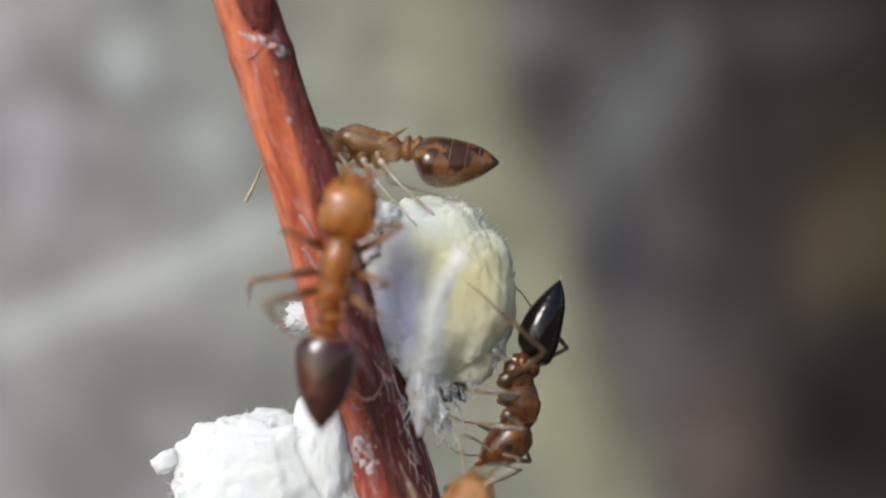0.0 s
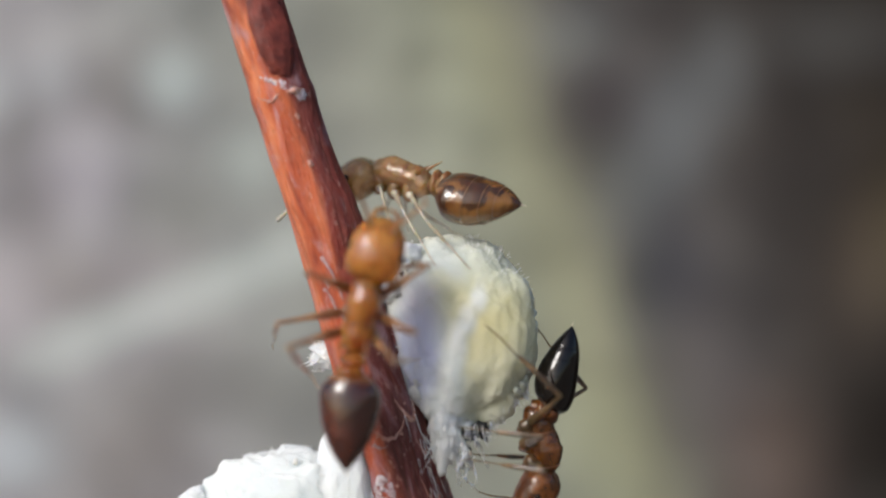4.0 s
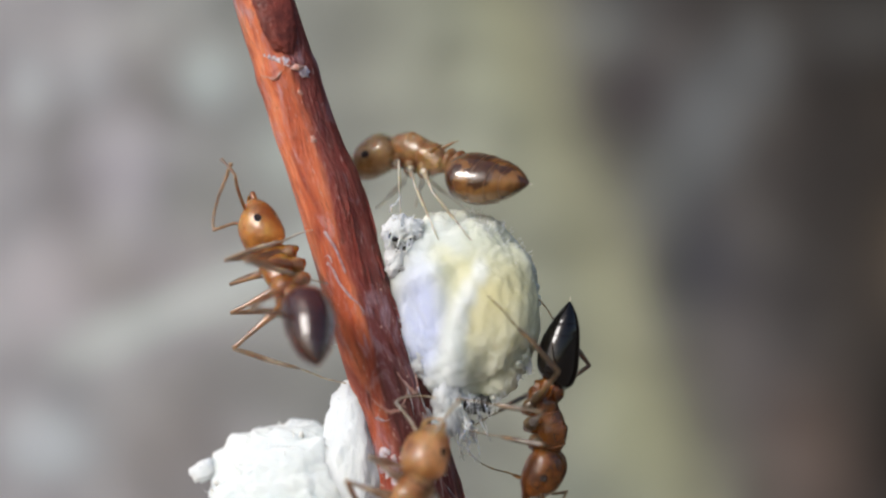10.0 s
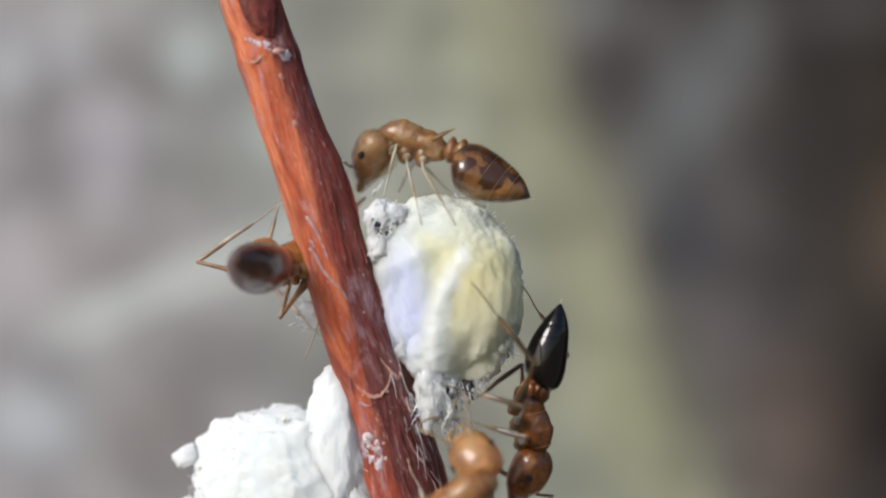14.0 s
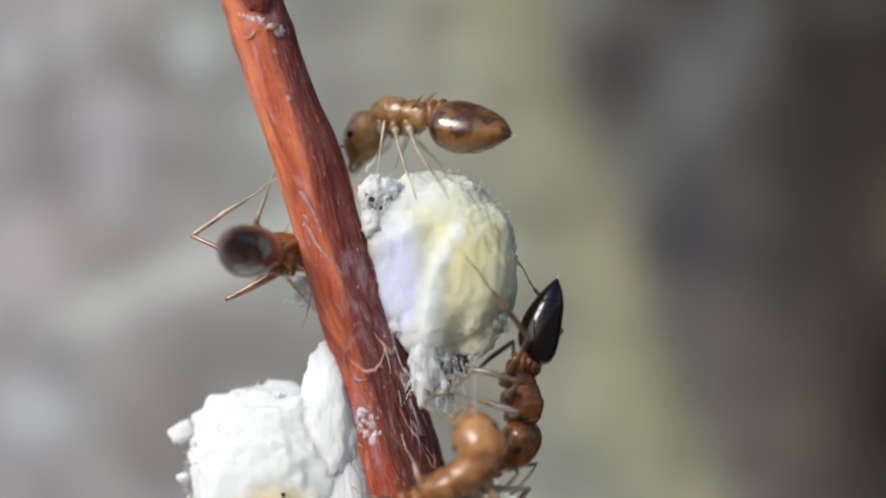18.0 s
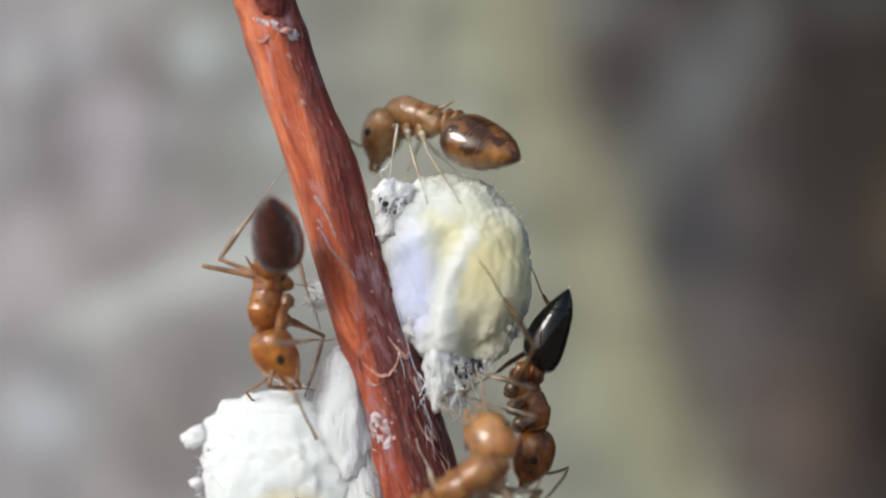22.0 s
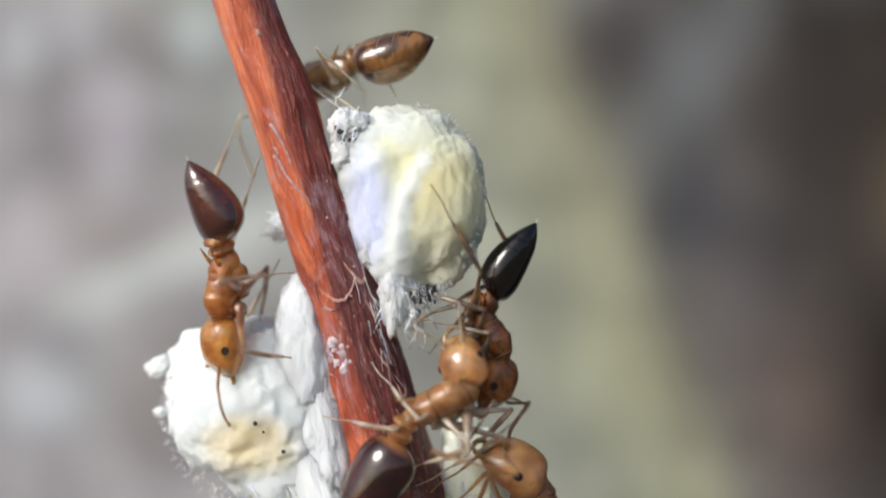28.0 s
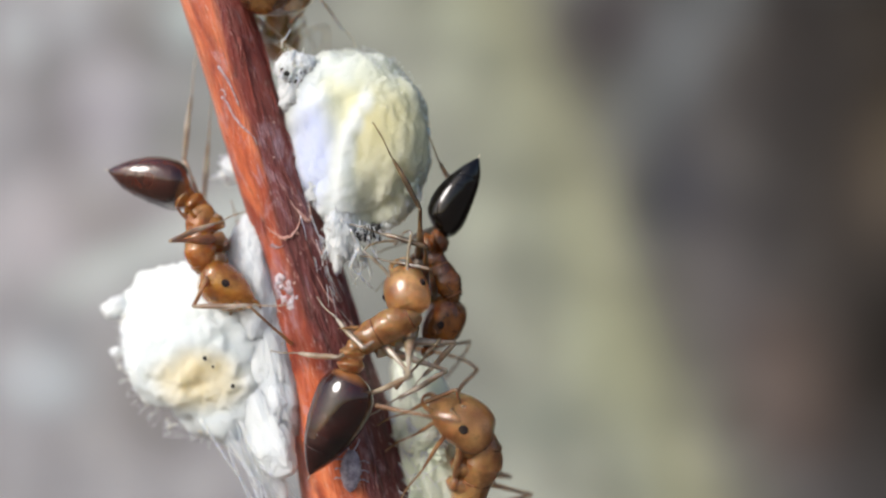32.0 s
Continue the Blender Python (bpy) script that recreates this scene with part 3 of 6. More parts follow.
def make_twig():
    twig = tagged(new("twig"), "thin red-brown woody twig with dark bark streaks and pale scars", "twig")
    twig.matrix_basis = mm(*axis_at(-1.0), 0, -15.5, 0)
    inv = mm(*axis_at(-1.0), 0, -15.5, 0).inverted()

    def local(p):
        return (inv @ (Vector(p) * MM)) / MM

    heights = [-123, -90, -60, -40, -30, -24, -20, -17, -15] + [-14 + 0.075 * i for i in range(347)] + [12.5, 14]
    bm = bmesh.new()
    rings, seg = [], 56
    rough = [(random.uniform(0, 6.28), random.uniform(0.6, 1.4)) for _ in range(9)]
    for z in heights:
        c, r = axis_at(z), thick_at(z)
        ring = []
        for i in range(seg):
            a = 2 * math.pi * i / seg
            d = Vector((math.sin(a), -math.cos(a), 0.27 * math.sin(a)))
            ridge = 0.030 * noise.noise(Vector((math.sin(a) * 3.4, math.cos(a) * 3.4, z * 0.33)))
            ridge += 0.017 * noise.noise(Vector((math.sin(a) * 9, math.cos(a) * 9, z * 0.8)))
            ridge += 0.05 * noise.noise(Vector((math.sin(a) * 0.8, math.cos(a) * 0.8, z * 0.55 + 9)))
            ring.append(bm.verts.new(local(c + d * r * (1 + ridge))))
        rings.append(ring)
    for a, b in zip(rings, rings[1:]):
        for i in range(seg):
            j = (i + 1) % seg
            bm.faces.new((a[i], a[j], b[j], b[i]))
    bm.faces.new(rings[0])
    bm.faces.new(rings[-1])
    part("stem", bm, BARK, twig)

    rng = random.Random(4)

    def scar(z, turn0, turn1, sag, width, lift=0.012):
        bm = bmesh.new()
        pts = []
        for i in range(13):
            u = i / 12
            turn = turn0 + (turn1 - turn0) * u
            pts.append(local(on_twig(z - sag * math.sin(math.pi * u) + 0.02 * rng.uniform(-1, 1), turn, -0.012 + 0.012 * rng.random())))
        tube(bm, pts, lambda u: 0.7 * width * (0.2 + math.sin(math.pi * min(1, max(0, u))) * (0.8 + 0.35 * math.sin(9 * u + z))), 6, 0.8)
        part("bark_scar", bm, SCAR, twig, "pale curved leaf scar")

    for row in ((3.05, -45, 15, 0.15, 0.045), (2.97, 10, 48, 0.02, 0.075), (-2.0, -25, 35, 0.28, 0.045), (-1.75, 28, 62, 0.35, 0.05), 
                (-2.35, 40, 58, 0.3, 0.035), (-2.95, 30, 62, 0.5, 0.035), (-3.4, 46, 70, 0.6, 0.035)):
        scar(*row)
    # the scar of an old bud: a dark oval with a torn rim
    bud = part("bud_scar", lump((0.29, 0.10, 0.80), [], 0.10, 2.0, 5, 2.2, 0.03), DARK_BARK, twig, "dark oval bud scar")
    bud.matrix_basis = Matrix.Translation(Vector(local(on_twig(3.92, 24, -0.015))) * MM) @ Matrix.Rotation(radians(24), 4, "Z")
    # small pale warts
    for z, turn, r in ((2.6, 22, 0.045), (1.88, 16, 0.05), (1.0, -88, 0.045), (0.4, -82, 0.03)):
        bm = bmesh.new()
        ball(bm, local(on_twig(z, turn, -0.4 * r)), (r, r, r * 1.4), 2, 0.5, 2, z)
        part("wart", bm, SCAR, twig)
    # a smear of wax flakes stuck to the bark
    def flake(z, turn, size, material, label=""):
        n = 11
        bm = bmesh.new()
        low, high = [], []
        for i in range(n):
            a = 2 * math.pi * i / n
            r = size * rng.uniform(0.6, 1.25)
            zz, tt = z + r * math.sin(a), turn + math.degrees(r * math.cos(a) / thick_at(z))
            low.append(bm.verts.new(local(on_twig(zz, tt, -0.02))))
            high.append(bm.verts.new(local(on_twig(z + 0.8 * r * math.sin(a), turn + 0.8 * (tt - turn), 0.003 + size * (0.04 + 0.08 * rng.random())))))
        mid = bm.verts.new(local(on_twig(z, turn, 0.003 + 0.08 * size)))
        for i in range(n):
            j = (i + 1) % n
            bm.faces.new((low[i], low[j], high[j], high[i]))
            bm.faces.new((high[i], high[j], mid))
        bm.faces.new(low)
        part("wax_flake", bm, material, twig, label)

    for _ in range(26):
        flake(-3.07 + rng.gauss(0, 0.15), -22 + rng.gauss(0, 10), rng.uniform(0.03, 0.09), rng.choice((LILAC_FLAKE, LILAC_FLAKE, SMEAR)))
    for i in range(9):
        flake(3.28 - 0.05 * i + rng.gauss(0, 0.015), -22 + 8 * i, rng.uniform(0.03, 0.06) + 0.006 * i, LILAC_FLAKE)
    def smear(line, wide):
        """A thin crust of dried wax along a line of heights and turns on the bark."""
        pts = spline([(z, turn / 40, 0) for z, turn in line], 8)
        bm = bmesh.new()
        last = None
        for i, (z, turn, _) in enumerate(pts):
            u = i / (len(pts) - 1)
            w = wide * (1.15 - 0.75 * u) * (1 + 0.5 * noise.noise((7 * u, wide * 30, 0)))
            if u == 0 or u == 1:
                w *= 0.3
            row = []
            for q, lift in ((-1, -0.02), (-0.55, 0.006), (0, 0.014), (0.55, 0.006), (1, -0.02)):
                row.append(bm.verts.new(local(on_twig(z + 0.45 * q * w, 40 * turn + math.degrees(q * w / thick_at(z)), lift + 0.006 * noise.noise((9 * u, 3 * q, 2))))))
            if last:
                for a in range(4):
                    bm.faces.new((last[a], last[a + 1], row[a + 1], row[a]))
            last = row
        part("wax_smear", bm, SMEAR, twig, "dried lilac smear of wax")

    smear([(0.17, -32), (0.20, -24), (0.10, -19), (0.02, -24)], 0.045)
    smear([(0.10, -27), (-0.05, -20), (-0.28, -14), (-0.48, -4), (-0.66, 7), (-0.80, 9)], 0.05)
    smear([(0.55, -18), (0.30, -8), (0.05, -3), (-0.15, 0)], 0.03)
    smear([(-2.30, -26), (-2.38, -14), (-2.36, -2)], 0.035)
    # pale fibres of wax lying over the dark side
    for _ in range(16):
        z, turn = -2.7 + rng.gauss(0, 0.5), 50 + rng.gauss(0, 10)
        bm = bmesh.new()
        thread(bm, local(on_twig(z, turn, 0.01)), local(on_twig(z - rng.uniform(0.2, 0.8), turn + rng.uniform(-14, 14), 0.02 + 0.03 * rng.random())), rng.uniform(0.006, 0.014), 0.05, rng)
        part("wax_thread", bm, WAX_THREAD, twig)
    for _ in range(10):
        flake(rng.uniform(-5.8, 0.5), rng.uniform(-40, 65), rng.uniform(0.015, 0.03), SCAR)
    # flaking strips of old bark down the dark side
    for _ in range(26):
        z, turn = rng.uniform(-6.5, 1.2), rng.uniform(22, 88)
        length = rng.uniform(0.4, 1.3)
        bm = bmesh.new()
        pts = [local(on_twig(z - length * u, turn + 3 * math.sin(4 * u + z), 0.0 + 0.03 * rng.random())) for u in (0, 0.2, 0.4, 0.6, 0.8, 1)]
        tube(bm, pts, lambda u: 0.026 * math.sin(math.pi * (0.08 + 0.84 * u)), 5, 0.6)
        part("bark_strip", bm, BARK, twig)
    return twig


def make_right_insect():
    """The cream, wax-covered insect on the right of the twig."""
    thing = tagged(new("scale_insect"), "cream-yellow wax-coated scale insect with cottony white wool", "scale insect", "scale insects on the twig")
    thing.matrix_basis = mm(-0.06, -0.25, -0.72)
    bumps = [((-0.75, -0.2, 0.75), 0.10, 6), ((0.9, -0.3, 0.15), 0.05, 6), ((0.7, -0.1, 0.85), -0.07, 8), ((0.7, 0, -0.75), 0.03, 6), ((-0.25, -0.3, -1), 0.08, 10), ((-0.9, -0.2, -0.7), -0.10, 6), ((0.45, -0.9, 0.05), 0.08, 5)]
    folds = [(0.38, 0.75, 0.03, 0.09, 0.06, 0.12), (0.03, 0.09, -0.15, -0.6, 0.09, 0.12), (-0.15, -0.6, -0.21, -1.4, 0.11, 0.16), (-0.95, 0.35, -0.45, 0.62, 0.10, 0.16), (-0.45, 0.62, 0.03, 0.09, 0.05, 0.10),
             (-0.62, 0.10, -0.48, -0.6, -0.10, 0.20), (-0.07, 0.55, -0.05, 0.45, -0.07, 0.13), (-0.32, 0.88, -0.30, 0.84, -0.06, 0.12), (0.36, -0.85, 0.30, -1.25, -0.20, 0.20), (0.55, -0.55, 0.95, -0.95, -0.05, 0.10), (0.85, 0.1, 0.9, -0.3, 0.03, 0.1)]
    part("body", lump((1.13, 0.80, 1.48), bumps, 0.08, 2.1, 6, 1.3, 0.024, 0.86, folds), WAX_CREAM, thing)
    put(part("wool", lump((0.22, 0.20, 0.50), [((0, 0, -1), 0.4, 6)], 0.32, 2.2, 5, 9.4, 0.07), WAX_BLUE, thing, "bluish white cottony wool"), -0.24, -0.50, -1.36)
    put(part("wool", lump((0.20, 0.16, 0.30), [((0, 0, -1), 0.4, 6)], 0.4, 2.4, 5, 3.1, 0.09), WAX_BLUE, thing), -0.62, -0.42, -0.80, 0, -20, 0)
    rng = random.Random(11)
    # grey fluff and mould where it meets the bark
    for i, (x, z, w, h) in enumerate(((-1.00, 1.18, 0.24, 0.30), (-0.98, 0.82, 0.20, 0.30), (-0.80, 1.22, 0.20, 0.22))):
        put(part("fluff", lump((w, 0.18, h), [], 0.28, 2.4, 5, 15.4 + i, 0.03), WAX_BLUE, thing, "greyish fluff"), x, -0.44, z, 0, 25 * i, 0)
    for _ in range(34):
        x, z = -0.90 + rng.gauss(0, 0.10), 1.02 + rng.gauss(0, 0.18)
        r = rng.uniform(0.012, 0.035)
        bm = bmesh.new()
        ball(bm, (x, -0.58 + rng.gauss(0, 0.03), z), (r * rng.uniform(0.8, 2.2), r * 0.7, r * rng.uniform(0.8, 2.4)), 2, 0.35, 2.5, rng.random() * 9)
        part("mould_speck", bm, rng.choice((GREY_CRUMB, SOOT_AND_HOLLOW, SOOT_AND_HOLLOW)), thing)
    for _ in range(14):
        x, z = -0.95 + rng.gauss(0, 0.12), 1.15 + rng.gauss(0, 0.2)
        bm = bmesh.new()
        thread(bm, (x, -0.62, z), (x + rng.uniform(-0.1, 0.2), -0.72, z + rng.uniform(-0.2, 0.3)), 0.02, 0.3, rng)
        part("wax_thread", bm, WAX_THREAD, thing)
    for _ in range(16):
        x, z = 0.24 + rng.gauss(0, 0.10), -1.50 + rng.gauss(0, 0.09)
        r = rng.uniform(0.012, 0.04)
        bm = bmesh.new()
        ball(bm, (x, -0.46 + rng.gauss(0, 0.05), z), (r, r, r * 1.3), 2, 0.3, 2.4, rng.random() * 9)
        part("mould_speck", bm, rng.choice((SOOT_AND_HOLLOW, GREY_CRUMB)), thing, "sooty mould")
    # ragged wax wisps hanging below
    for i in range(12):
        x, z = rng.uniform(-0.40, 0.20), rng.uniform(-1.95, -1.6)
        put(part("wax_rag", lump((rng.uniform(0.03, 0.06), 0.04, rng.uniform(0.12, 0.26)), [], 0.5, 2.2, 3, i * 1.3, 0.1), WAX_BLUE, thing), x, -0.55 + rng.gauss(0, 0.08), z, 0, rng.uniform(-30, 20), 0)
    for i in range(26):
        x, z = rng.uniform(-0.48, 0.26), rng.uniform(-1.95, -1.4)
        bm = bmesh.new()
        thread(bm, (x, -0.55 + rng.gauss(0, 0.1), z), (x + rng.uniform(-0.25, 0.25), -0.45 + rng.gauss(0, 0.12), z - rng.uniform(0.15, 0.6)), rng.uniform(0.007, 0.02), 0.3, rng)
        part("wax_thread", bm, rng.choice((WAX_THREAD, WAX_THREAD, WAX_THREAD, GREY_CRUMB)), thing)
    # short fuzz along the rim
    bm = bmesh.new()
    for _ in range(420):
        a = rng.uniform(-0.4, 3.4)
        d = Vector((math.cos(a), rng.uniform(-0.8, 0.1), math.sin(a) * 1.0)).normalized()
        p = Vector([math.copysign(abs(c) ** 0.86, c) * r for c, r in zip(d, (1.13, 0.80, 1.48))]) * rng.uniform(0.98, 1.04)
        thread(bm, p, p + d * rng.uniform(0.015, 0.055) + Vector((rng.gauss(0, 0.02), 0, rng.gauss(0, 0.02))), 0.008, 0.1, rng, 3)
    for _ in range(260):  # ragged fringe along the lower edge
        u = rng.random()
        x, z = -0.45 + 1.5 * u, -1.42 + 0.12 * math.sin(9 * u) + 0.75 * max(0, u - 0.55) ** 1.2 * 1.6
        y = -0.62 + 0.45 * u + rng.gauss(0, 0.10)
        thread(bm, (x, y, z + rng.uniform(0, 0.18)), (x + rng.gauss(0.02, 0.05), y + rng.gauss(-0.03, 0.04), z - rng.uniform(0.02, 0.12)), rng.uniform(0.005, 0.012), 0.25, rng, 4)
    tagged(part("wax_fuzz", bm, WAX_THREAD, thing), kind="stuff")
    for i in range(34):  # crumbs of wax along the far rim
        a = rng.uniform(-0.75, 0.55)
        d = Vector((math.cos(a), rng.uniform(-0.55, 0.0), math.sin(a)))
        p = [math.copysign(abs(c) ** 0.86, c) * r for c, r in zip(d.normalized(), (1.15, 0.80, 1.48))]
        r = rng.uniform(0.02, 0.06)
        put(part("wax_crumb", lump((r, r, r * 1.2), [], 0.6, 2.0, 3, 2.7 * i, 0.12), WAX_GREEN, thing), *p)
    # black lumps stand in for the dark of the hollow under the rim
    for i in range(5):
        put(part("mould_patch", lump((0.13, 0.10, 0.09), [], 0.4, 1.6, 4, 4.1 * i, 0.05), SOOT_AND_HOLLOW, thing, "black lump put in as the dark of the hollow under the rim"), 0.20 + rng.gauss(0, 0.10), -0.42 + rng.gauss(0, 0.05), -1.47 + rng.gauss(0, 0.07))
    return thing


def make_left_insect():
    """The big white egg sac on the left of the twig."""
    thing = tagged(new("egg_sac"), "white cottony wax egg sac with a yellowish window, on the twig", "egg sac", "scale insects on the twig")
    thing.matrix_basis = mm(-2.79, -0.15, -4.10)
    bumps = [((-0.8, 0, 0.75), 0.10, 8), ((0.45, -0.3, -1), 0.26, 9), ((-0.9, 0, -0.7), -0.10, 6), ((0.9, 0, 0.6), 0.05, 6), ((-0.1, -1, 0.2), 0.05, 6), ((1, 0, -0.55), 0.10, 7), ((-0.35, -0.2, -1), -0.16, 5), ((-0.95, 0, -0.35), -0.04, 8)]
    folds = [(-0.2, 0.25, 0.55, 0.12, 0.08, 0.14), (0.55, 0.12, 0.95, -0.5, 0.10, 0.16), (0.95, -0.5, 1.15, -1.2, 0.10, 0.18), (-0.9, -0.25, -0.1, -0.95, 0.07, 0.18), (0.1, -0.45, 0.5, -0.30, -0.10, 0.20)]
    part("body", lump((1.46, 0.90, 1.46), bumps, 0.11, 2.4, 6, 3.7, 0.03, 0.9, folds), WAX_WHITE, thing)
    put(part("nub", lump((0.19, 0.16, 0.16), [((-1, 0, 0.2), 0.3, 4)], 0.30, 2.0, 4, 2.2, 0.04, 0.7), WAX_BLUE, thing), -1.56, -0.05, 0.74, 0, -25, 0)
    put(part("wax_lobe", lump((0.50, 0.44, 1.15), [((0.3, -0.3, 1), 0.06, 6), ((-0.5, -0.6, -0.6), 0.22, 6)], 0.15, 1.8, 6, 4.4, 0.028, 0.85), WAX_BLUE, thing, "smooth bluish white lobe of wax"), 0.98, -0.32, 0.90, 0, -4, -24)
    put(part("wax_lobe", lump((0.46, 0.42, 1.15), [((0.2, 0, -1), 0.2, 5)], 0.16, 2.0, 6, 1.7, 0.03, 0.72), WAX_BLUE, thing, "white ridge of wax along the bark"), 1.20, -0.32, -0.05, 0, -12, -24)
    put(part("wax_veil", lump((0.46, 0.20, 0.85), [((0.3, 0, -1), 0.35, 4)], 0.16, 1.8, 6, 2.9, 0.03, 0.78), WAX_BLUE, thing, "thin white sheet of wax drawn down to the bark"), 1.00, -0.50, -1.00, 0, -26, -22)
    put(part("nub", lump((0.12, 0.12, 0.09), [], 0.3, 2.0, 3, 8.2, 0.04), WAX_BLUE, thing), -1.58, 0.0, -0.02)
    rng = random.Random(21)
    bm = bmesh.new()
    for _ in range(420):
        a = rng.uniform(0, 6.28)
        d = Vector((math.cos(a), rng.uniform(-1.0, 0.2), math.sin(a))).normalized()
        p = Vector((d.x * 1.48, d.y * 0.95, d.z * 1.48)) * rng.uniform(0.99, 1.06)
        thread(bm, p, p + d * rng.uniform(0.02, 0.09) + Vector((rng.gauss(0, 0.03), 0, rng.gauss(0, 0.03))), 0.008, 0.15, rng, 3)
    for _ in range(220):
        a = rng.uniform(0.3, 3.3)
        d = Vector((math.cos(a), rng.uniform(-1.0, 0.3), math.sin(a))).normalized()
        p = Vector((0.98 + 0.47 * d.x, -0.32 + 0.42 * d.y, 0.90 + 1.12 * d.z))
        thread(bm, p, p + d * rng.uniform(0.03, 0.10) + Vector((rng.gauss(0, 0.03), 0, rng.gauss(0, 0.03))), 0.007, 0.15, rng, 3)
    tagged(part("wax_fuzz", bm, WAX_THREAD, thing), kind="stuff")
    # short white tags along the rim, and a few dark grains
    for i in range(26):
        a = rng.uniform(0.6, 5.6)
        d = Vector((math.cos(a), 0, math.sin(a)))
        r = rng.uniform(0.02, 0.055)
        low = 1.40 - 0.10 * max(0, -d.z)
        put(part("wax_tag", lump((0.8 * r, r, 0.8 * r), [((d.x, 0, d.z), 0.8, 5)], 0.4, 2.2, 3, i * 1.1, 0.1), WAX_WHITE, thing), d.x * low, rng.uniform(-0.5, 0.1), d.z * low)
    for x, y, z, r in ((0.30, -0.93, -0.06, 0.035), (0.42, -0.90, -0.20, 0.022), (0.72, -0.84, -0.52, 0.035)):
        bm = bmesh.new()
        ball(bm, (x, y, z), (r, r * 0.6, r), 2, 0.4, 2, x)
        part("dark_grain", bm, SOOT_AND_HOLLOW, thing, "tiny black grain")
    # loose strands and sheets drawn down to the bark
    for i in range(46):
        x = rng.uniform(0.0, 1.15)
        bm = bmesh.new()
        thread(bm, (x, -0.58 + rng.gauss(0, 0.1), -0.75 - 0.4 * rng.random()), (1.15 + 0.4 * rng.random(), -0.55 + rng.gauss(0, 0.12), -2.2 - 1.0 * rng.random()), rng.uniform(0.006, 0.017), 0.04, rng)
        part("wax_thread", bm, WAX_THREAD, thing)
    for i in range(5):
        put(part("wax_sheet", lump((0.09, 0.03, 0.85), [], 0.25, 1.6, 4, 6.6 + i, 0.04), WAX_BLUE, thing), 0.66 + 0.15 * i, -0.56, -1.55 - 0.07 * i, 0, -38 + 5 * i, 0)
    # brownish shreds at the bark
    for i in range(9):
        z = -0.1 + rng.uniform(-0.5, 0.8)
        bm = bmesh.new()
        thread(bm, (1.25, -0.60, z), (1.52, -0.66, z + rng.uniform(-0.25, 0.2)), 0.022, 0.2, rng)
        part("shred", bm, LEG_PALE, thing, "pale brown shred")
    return thing


